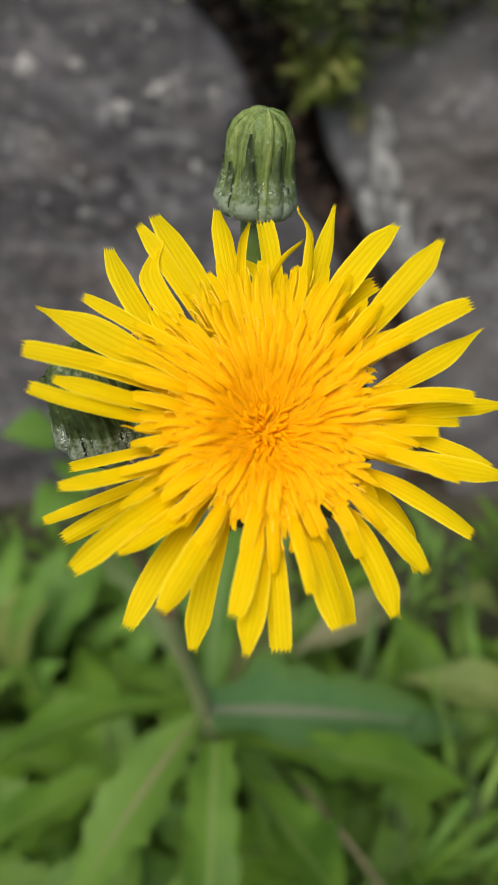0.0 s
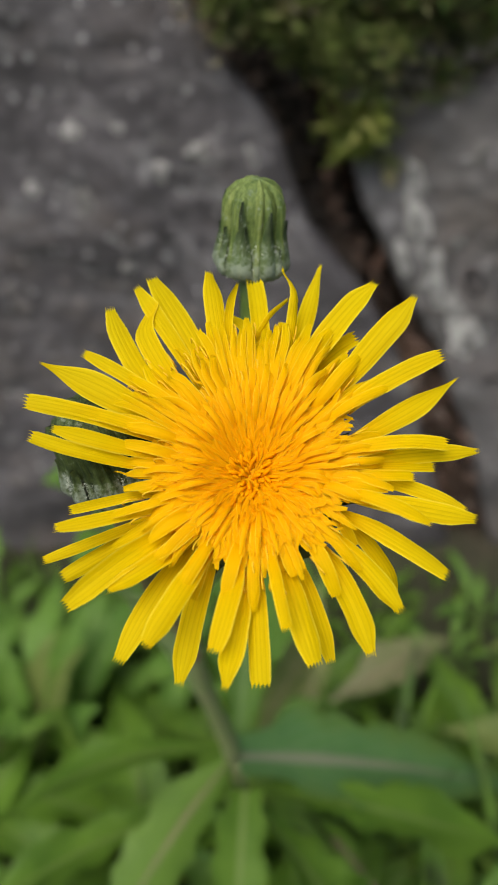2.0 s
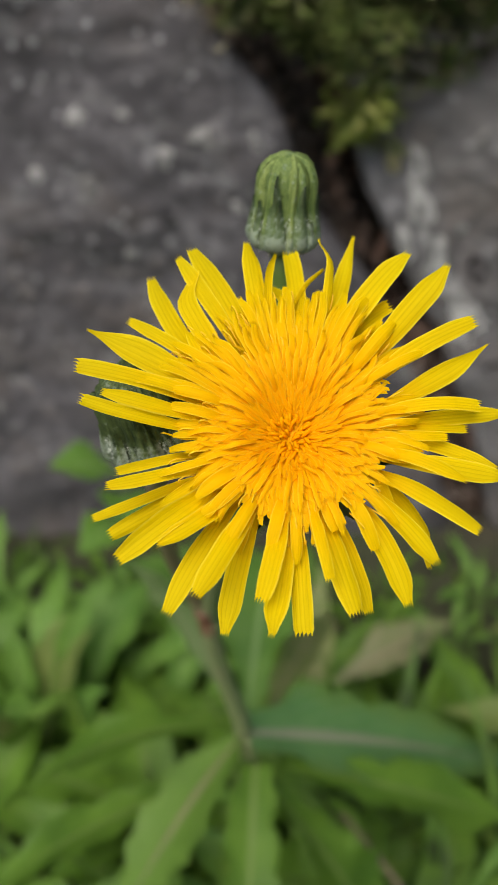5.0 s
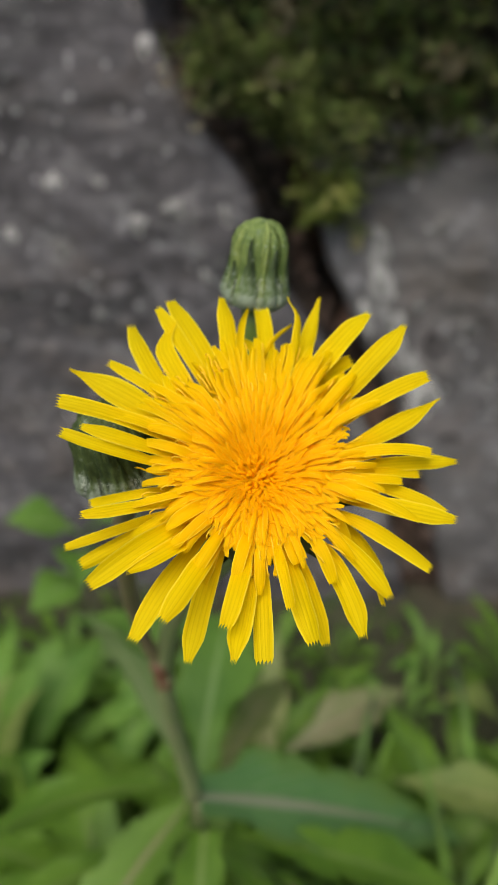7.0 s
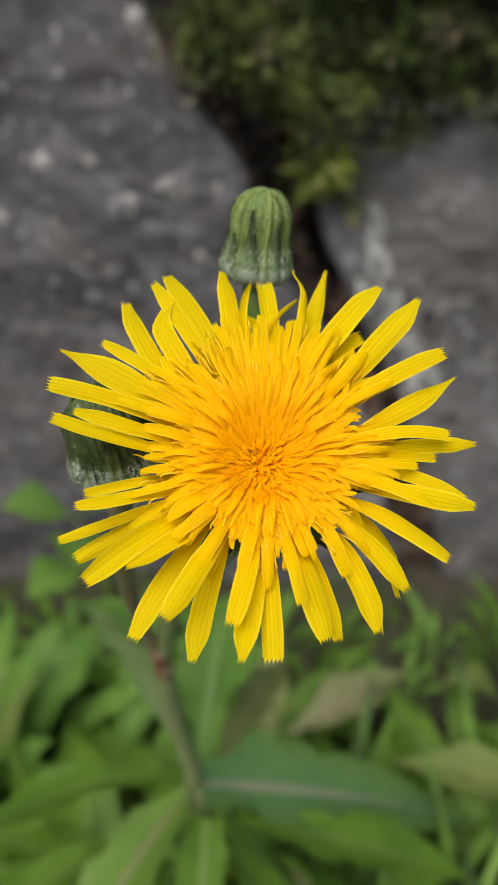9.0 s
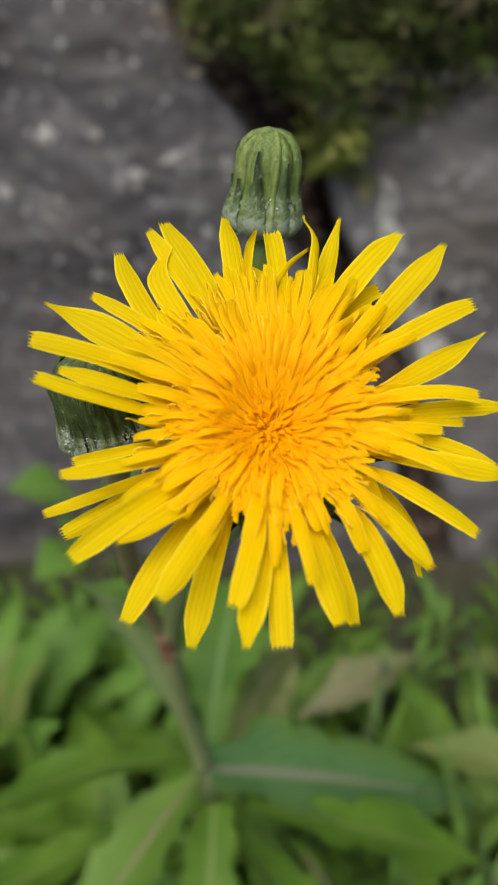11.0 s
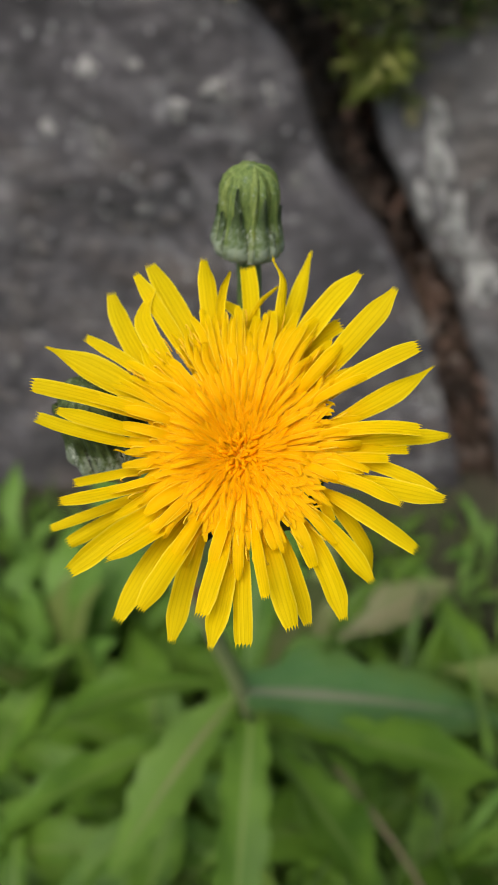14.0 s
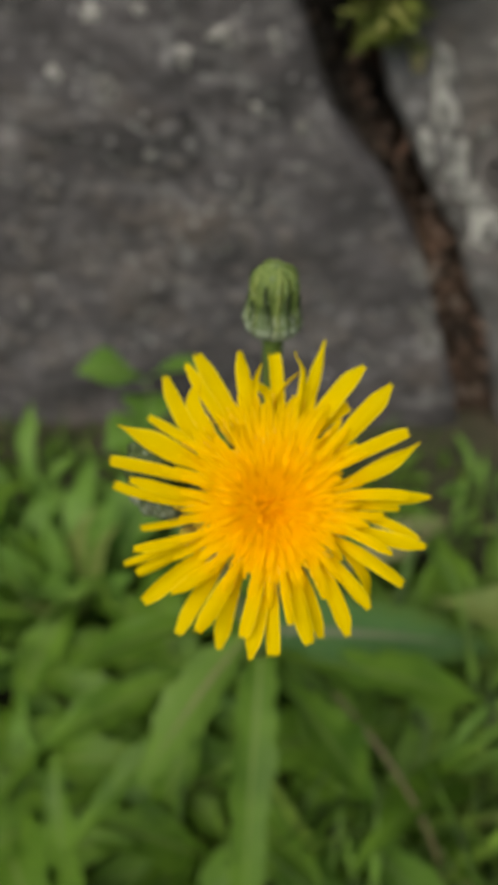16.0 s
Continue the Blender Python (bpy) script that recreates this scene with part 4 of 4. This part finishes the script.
def stub_mesh(seed):
    """An unopened floret of the middle: a short club that bows outward."""
    rnd = random.Random(seed)
    h = rnd.uniform(1.1, 1.9)
    bow = rnd.uniform(0.25, 0.6)
    pts = [(bow * h * (k / 6) ** 2.2, 0, h * (k / 6 - 0.12 * (k / 6) ** 4)) for k in range(7)]
    v, f = tube(pts, [0.15, 0.155, 0.16, 0.175, 0.21, 0.215, 0.12], 7, rnd.uniform(0, 5))
    uvs = [(0.5, 0.12 + 0.05 * rnd.random())] * len(v)
    return mesh_of("floret", [p * 0.001 for p in v], f, PETAL, uvs)


DOME = [(0.0046, -0.0085), (0.0060, -0.0035), (0.0074, -0.0010)] + [(0.001 * r, 0.001 * (bowl_height(r) - 0.22)) for r in (7.4, 6.8, 6.0, 5.0, 4.2, 3.4, 2.6, 1.8, 1.0, 0.2)]
v, f = lathe(DOME, 48, 0.05, 1.0)
v = [off_centre(q) for q in v]
part("receptacle", mesh_of("receptacle", v, f, PETAL, [(0.5, 100 * math.hypot(q.x, q.y)) for q in v]), head, "orange middle of the flower")
stubs = [stub_mesh(k) for k in range(7)]
for k in range(110):
    r, a = 2.7 * math.sqrt((k + 0.3) / 110), k * 137.5
    m = pose(-0.0003, -0.0004, 0, 0, 0, a + rng.uniform(-9, 9)) @ pose(r * 0.001, 0, 0.001 * (bowl_height(r) - 0.45 + 0.2 * rng.random()), rng.uniform(-24, 24), 4 + 9 * r + rng.uniform(-10, 10), rng.uniform(-50, 50) * (2.0 if r < 1.0 else 1.0))
    part("floret", rng.choice(stubs), head, "", m)


def style_mesh(seed):
    """A fine thread that curls over at its end."""
    rnd = random.Random(seed)
    h, r = rnd.uniform(1.2, 2.0), rnd.uniform(0.28, 0.5)
    pts = [(0, 0, 0), (0.05, 0, h * 0.5), (0.1, 0, h)] + [(0.1 + r - r * math.cos(k * 0.7), 0.05 * k, h + r * math.sin(k * 0.7)) for k in range(1, 6)]
    v, f = tube(pts, [0.09, 0.085, 0.08, 0.08, 0.075, 0.07, 0.065, 0.05], 5)
    return mesh_of("style", [p * 0.001 for p in v], f, STYLE)


styles = [style_mesh(k) for k in range(4)]
for k in range(84):
    r, a = (rng.uniform(7.5, 11.5), rng.uniform(0, 360)) if k % 2 else (rng.uniform(11.0, 14.5), max(42, min(146, rng.gauss(94, 32))))
    m = pose(0, 0, 0, 0, 0, a) @ pose(r * 0.001, 0, 0.001 * bowl_height(r), 0, rng.uniform(35, 70), 0)
    part("style", rng.choice(styles), head, "", m)


def build_bud(base, axis, turn, length, radius, dark):
    """A closed bud: a green body, long inner scales, pointed outer scales, a woolly foot."""
    z = Vector(axis).normalized()
    x = z.cross(Vector((0, 1, 0.2))).normalized()
    m = Matrix((x, z.cross(x), z)).transposed().to_4x4()
    m.translation = base
    m = m @ pose(0, 0, 0, 0, 0, turn)
    L, R = length, radius
    prof = [(0.26, 0.0), (0.76, 0.025), (1.06, 0.08), (1.15, 0.17), (1.03, 0.33), (0.92, 0.49), (0.92, 0.64), (0.90, 0.77), (0.77, 0.88), (0.48, 0.965), (0.14, 1.0)]
    shape = list(prof)

    def radius_at(h):
        for (a, b), (c, d) in zip(shape, shape[1:]):
            if b <= h <= d:
                return a + (c - a) * (h - b) / (d - b)
        return shape[-1][0]

    prof = [(a * R, b * L) for a, b in prof]
    v, f = lathe(prof, 36, 0.05, turn, 8)
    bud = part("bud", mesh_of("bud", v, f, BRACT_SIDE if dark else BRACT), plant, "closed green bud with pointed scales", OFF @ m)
    # long inner scales with a pale ridge, a dark groove left open between them
    for k in range(14):
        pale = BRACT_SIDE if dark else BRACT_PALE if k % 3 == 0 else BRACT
        inner = bract_mesh([(a * (1.0 + 0.025 * (k % 3)), b * (0.97 + 0.03 * (k % 2))) for a, b in prof[2:]], (0.36 + 0.07 * (k % 3)) * R, pale, 0.26, 0.13 * R, rib=0.02 * R)
        part("bract", inner, bud, "", pose(0, 0, 0, 1.2 * (k % 3 - 1), 0, k * 360 / 14 + (0, 7, -5, 3)[k % 4]))
    # two rows of pointed outer scales, the lower ones broad, with dark tips that stand a little off
    for k in range(13):
        top = (0.62, 0.84, 0.56, 0.76, 0.66)[k % 5] if k % 2 else (0.56, 0.38, 0.62)[k % 3]
        rail = [(1.08 * R * radius_at(q * top), q * top * L) for q in (0.02, 0.1, 0.2, 0.32, 0.44, 0.56, 0.68, 0.8, 0.9, 1.0)]
        outer = bract_mesh(rail, (0.66 + 0.24 * (k % 2)) * R, BRACT_SIDE if dark else BRACT_DARK, 0.74, 0.11 * R, bow=0.04 * R, rib=0.03 * R)
        part("bract", outer, bud, "", pose(0, 0, 0, 1.5 * (k % 3 - 1), 0, k * 360 / 13 + 11 + (0, 9, -6, 4, -2)[k % 5]))
    rnd = random.Random(int(turn))

    def wool_place(r):
        a, s = r.uniform(0, 6.3), r.random() ** 1.4
        h = 0.02 + 0.40 * s
        rad = R * (0.80 + 0.33 * smooth(0, 0.12, h)) * (1.04 - 0.1 * smooth(0.2, 0.5, h))
        return (rad * math.cos(a), rad * math.sin(a), h * L), (math.cos(a), math.sin(a), -0.2)

    part("wool", tuft_cloud("wool", 1500 if dark else 1300, wool_place, 0.00034 if dark else 0.00030, WOOL, rnd, 1.4, 0.45), bud, "white woolly hairs").data.materials[0] = WOOL
    return bud


build_bud(BUD_BASE, (0.09, 0.0, 1.0), 20, 0.0121, 0.00362, False)
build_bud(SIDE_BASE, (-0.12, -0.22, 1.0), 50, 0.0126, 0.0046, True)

# hairs under the flower head
def head_hair(r):
    a, s = r.uniform(0, 6.3), r.random()
    return (0.0066 * math.cos(a), 0.0066 * math.sin(a), -0.019 + 0.013 * s), (math.cos(a), math.sin(a), 0.3)


part("hairs", tuft_cloud("hairs", 260, head_hair, 0.0012, HAIR, rng, 0.6, 0.10), head, "dark bristly hairs")

# stem leaves round the node
N = NODE_AT
LEAVES = (
    (N, (0.114, 0.210, 0.064), 0.036, LEAF_BLUE, 0.006, 0.1, "broad blue-green leaf with a pale rib"),
    (N, (-0.060, 0.094, 0.148), 0.027, LEAF_RED_RIB, 0.006, 0.1, "leaf with a purplish rib"),
    (N + Vector((0.004, -0.006, -0.01)), (-0.014, 0.046, 0.140), 0.0185, LEAF, 0.008, 0.0, ""),
    (N + Vector((0.006, -0.004, -0.02)), (0.039, 0.104, 0.115), 0.030, LEAF, 0.004, -0.2, ""),
    (N + Vector((-0.004, 0.002, 0.0)), (-0.085, 0.118, 0.195), 0.022, LEAF, 0.012, 0.15, ""),
    (N + Vector((-0.004, 0.0, -0.03)), (-0.110, 0.108, 0.142), 0.024, LEAF, 0.012, 0.1, ""),
    ((-0.100, 0.108, 0.142), (-0.088, 0.058, 0.100), 0.013, LEAF, 0.012, 0.1, "drooping leaf end"),
    (N + Vector((-0.004, 0.004, -0.05)), (-0.095, 0.069, 0.120), 0.013, LEAF, 0.020, 0.2, ""),
    (N + Vector((0.003, 0.006, -0.02)), (0.020, 0.235, 0.150), 0.018, LEAF_PALE, 0.010, 0.0, "narrow fading leaf"),
    (N + Vector((0.005, 0.0, -0.02)), (0.092, 0.150, 0.122), 0.024, LEAF, 0.006, -0.1, ""),
    (N + Vector((-0.002, 0.004, 0.0)), (-0.049, 0.146, 0.272), 0.013, LEAF_SAGE, 0.015, 1.25, "pale leaf standing close along the stem"),
    (JOINT_AT, (-0.064, 0.195, 0.224), 0.016, LEAF_FRESH, 0.004, 0.3, "small clasping leaf"),
    (N + Vector((0.0, 0.006, -0.01)), (-0.006, 0.215, 0.210), 0.034, LEAF_FRESH, 0.010, 0.2, ""),
)
for k, (b, tip, width, material, arch, roll, label) in enumerate(LEAVES):
    part("leaf", leaf_mesh("leaf", b, tip, width, material, arch, roll, seed=k * 1.3 + 0.4, taper=0.24 if k in (0, 2) else 0.40 if k == 1 else 0.5 if k in (10, 11) else 0.62, stalk=0.65 if k in (2, 6) else 0.45 if k == 0 else 0.25 if k == 1 else 0.12, wave=0.08 if k < 3 else 0.14, rows=52, teeth=0.16), plant, label, OFF)


# ---- weeds round the foot of the plant ----
def weed(at, leaves, size, material, rng, label, rise=(0.15, 0.85)):
    """A rosette of long leaves on short stalks that rise from one root."""
    ob = thing("leafy_weed", label, "weed", at, "weeds at the foot of the wall")
    for k in range(leaves):
        a = 2 * math.pi * (k + rng.uniform(-0.3, 0.3)) / leaves
        ln = size * rng.uniform(0.7, 1.25)
        up = rng.uniform(*rise) * ln
        tip = (ln * math.cos(a), ln * math.sin(a), up)
        me = leaf_mesh("leaf", (0.004 * math.cos(a), 0.004 * math.sin(a), -0.004), tip, ln * rng.uniform(0.17, 0.26), material, 0.24 * ln, rng.uniform(-0.3, 0.3), wave=rng.uniform(0.10, 0.24), seed=rng.uniform(0, 9), rows=18, cols=7)
        part("leaf", me, ob)
    return ob


rng = random.Random(21)
spots = []
for i in range(9):
    for j in range(6):
        x = -0.26 + 0.52 * i / 8 + rng.uniform(-0.02, 0.02)
        y = 0.10 + 0.28 * j / 5 + rng.uniform(-0.02, 0.02)
        spots.append((x, y))
protos = []
for k, (x, y) in enumerate(spots):
    near_wall = min(1.0, smooth(0.20, 0.34, y) + 0.2 * smooth(0.0, 0.04, x) * smooth(0.14, 0.24, y))
    size = 0.115 - 0.075 * near_wall
    if -0.13 < x < -0.09 and y < 0.17:
        size *= 0.55
    at = (x, y, 0.0)
    if k % 4 == 0 and len(protos) < 12 and y < 0.24:
        mt = (LEAF, LEAF, LEAF_FRESH, LEAF)[len(protos) % 4]
        size = 0.10
        protos.append(weed(at, rng.randint(7, 10), size, mt, rng, "green leafy weed with long narrow leaves"))
    else:
        c = copy_thing(protos[rng.randrange(len(protos))], pose(x, y, 0, 0, 0, rng.uniform(0, 360)))
        c.scale = [size / 0.10 * rng.uniform(0.85, 1.15)] * 3

# fresh seedlings close to the wall
fresh = weed((-0.165, 0.300, 0.0), 9, 0.07, LEAF_FRESH, rng, "fresh green seedling weed close to the wall", (0.35, 0.95))
for x, y, size in ((-0.215, 0.335, 0.9), (-0.120, 0.330, 0.8), (-0.205, 0.260, 1.1), (-0.130, 0.270, 1.0), (-0.060, 0.290, 0.9), (-0.075, 0.235, 1.2)):
    c = copy_thing(fresh, pose(x, y, 0, 0, 0, rng.uniform(0, 360)))
    c.scale = [size] * 3

# a taller weed whose upright leaves crowd one another
ob = thing("leafy_weed", "tall green weed with crowded upright leaves", "weed", (-0.150, 0.235, 0.0), "weeds at the foot of the wall")
for k in range(12):
    a, ln, up = k * 2.4, rng.uniform(0.035, 0.075), rng.uniform(0.085, 0.135)
    part("leaf", leaf_mesh("leaf", (0.004 * math.cos(a), 0.004 * math.sin(a), -0.004), (ln * math.cos(a), ln * math.sin(a), up), rng.uniform(0.015, 0.022), (LEAF_FRESH, LEAF, LEAF_OLIVE)[k % 3], 0.020, rng.uniform(-0.2, 0.5), seed=k * 1.7, wave=0.12, taper=0.6), ob)

ob = thing("leafy_weed", "green weed with broad upright leaves by the wall", "weed", (0.185, 0.300, 0.0), "weeds at the foot of the wall")
for k, (tip, width, arch) in enumerate((((-0.040, 0.050, 0.105), 0.022, 0.020), ((-0.070, -0.020, 0.085), 0.024, 0.026), ((0.020, 0.050, 0.110), 0.022, 0.020), ((-0.020, -0.070, 0.080), 0.026, 0.026), ((0.050, -0.030, 0.090), 0.024, 0.024))):
    part("leaf", leaf_mesh("leaf", (0, 0, -0.004), tip, width, (LEAF, LEAF_OLIVE, LEAF_FRESH)[k % 3], arch, 0.1, seed=k * 2.3, wave=0.12, taper=0.55), ob)

# fading leaves lying among the weeds
for base, tip, width, material, label in (
    ((0.026, 0.262, 0.060), (0.097, 0.296, 0.075), 0.031, LEAF_DRY, "fading pinkish-brown leaf lying among weeds"),
    ((0.172, 0.212, 0.080), (0.080, 0.230, 0.082), 0.027, LEAF_OLIVE, "pale olive leaf with a dry tip among weeds"),
    ((-0.085, 0.010, 0.040), (-0.050, 0.034, 0.046), 0.026, LEAF_DRY, "withered brownish leaf lying low among weeds"),
    ((0.012, 0.250, 0.010), (0.021, 0.335, 0.085), 0.020, LEAF_PALE, "narrow fading leaf standing among weeds"),
):
    ob = thing("fallen_leaf", label, "leaf", base)
    part("blade", leaf_mesh("blade", (0, 0, 0), Vector(tip) - Vector(base), width, material, 0.004, 0.1, seed=2.2), ob)

# a small round-leaved weed against the wall
ob = thing("round_leaved_weed", "small bright green round-leaved weed by the wall", "weed", (-0.107, 0.372, 0.0))
part("stem", curve_tube("stem", ((0, 0, -0.004), (0.004, -0.006, 0.06), (0.003, -0.016, 0.138)), 0.0014, 0.001, STEM), ob)
for tip, base, w in (((-0.036, -0.034, 0.160), (0.003, -0.016, 0.138), 0.031), ((0.042, -0.030, 0.160), (0.003, -0.016, 0.138), 0.031), ((0.012, -0.056, 0.134), (0.003, -0.013, 0.124), 0.034), ((-0.024, -0.050, 0.104), (0.003, -0.010, 0.098), 0.030)):
    part("leaf", leaf_mesh("leaf", base, tip, w, LEAF_FRESH, 0.006, 0.0, taper=0.55, seed=w * 90, wave=0.06), ob)

# a brownish stalk bending over the grass
ob = thing("dry_stalk", "bent brownish stalk leaning over the grass", "stalk", (0.082, 0.085, 0.0))
part("stalk", curve_tube("stalk", ((0, 0, -0.004), (-0.004, 0.006, 0.07), (-0.022, 0.024, 0.118), (-0.062, 0.057, 0.142)), 0.0019, 0.0009, STALK), ob)
for tip in ((0.02, -0.02, 0.09), (-0.02, 0.0, 0.12)):
    part("leaf", leaf_mesh("leaf", (-0.004, 0.006, 0.06), tip, 0.008, LEAF_PALE, 0.01, 0.0, seed=tip[0] * 50), ob)


# a tuft of long blades that arch over beside the stalk
ob = thing("grass_tuft", "tuft of long arching yellow-green grass blades", "grass", (0.050, 0.125, 0.0))
for k in range(13):
    a, ln = -0.95 + 0.13 * k + rng.uniform(-0.15, 0.15), rng.uniform(0.075, 0.125)
    part("blade", leaf_mesh("blade", (0.006 * math.cos(k), 0.006 * math.sin(k), -0.004), (ln * math.cos(a), ln * math.sin(a), rng.uniform(0.05, 0.10)), rng.uniform(0.004, 0.0065), (LEAF_FRESH, LEAF, LEAF_OLIVE)[k % 3], rng.uniform(0.02, 0.045), rng.uniform(-0.3, 0.3), cup=0.4, wave=0.03, taper=0.5, stalk=0.7, seed=k * 1.1, rows=16, cols=5), ob)


def grass_mesh(count, area, rng, tall=1.0, wide=1.0):
    verts, faces = [], []
    for _ in range(count):
        x, y = area(rng)
        h = tall * rng.uniform(0.03, 0.11) * (1 - 0.65 * smooth(0.22, 0.38, y))
        a, lean = rng.uniform(0, 6.3), rng.uniform(0.1, 0.8)
        w = wide * rng.uniform(0.0012, 0.0032)
        d = Vector((math.cos(a), math.sin(a), 0))
        side = Vector((-d.y, d.x, 0))
        k = len(verts)
        for i in range(5):
            s = i / 4
            p = Vector((x, y, -0.003)) + d * (lean * h * s * s) + Vector((0, 0, h * s * (1 - 0.25 * lean * s)))
            ww = w * (1 - s ** 2) + 0.0001
            verts += [p - side * ww, p + side * ww]
        faces += [(k + 2 * i, k + 2 * i + 1, k + 2 * i + 3, k + 2 * i + 2) for i in range(4)]
    return mesh_of("grass", verts, faces, GRASS)


def near_area(r):
    while True:
        x, y = r.uniform(-0.35, 0.35), r.uniform(-0.10, 0.445)
        if not (-0.02 < x < 0.22 and y > 0.19) or r.random() < 0.22:
            return x, y


def lush_area(r):
    return r.uniform(0.02, 0.16), r.uniform(0.04, 0.22)


tagged(new("tall_grass", grass_mesh(230, lush_area, rng, 1.5, 1.7)), "taller yellow-green grass blades beside the plant", "grass", kind="stuff")
tagged(new("grass", grass_mesh(1900, near_area, rng)), "short green grass among the weeds", "grass", kind="stuff")


def wide_area(r):
    while True:
        x, y = r.uniform(-2.0, 2.0), r.uniform(-1.4, 0.445)
        if abs(x) > 0.33 or y < -0.08:
            return x, y


tagged(new("grass", grass_mesh(9000, wide_area, rng)), "short green grass along the foot of the wall", "grass", kind="stuff")
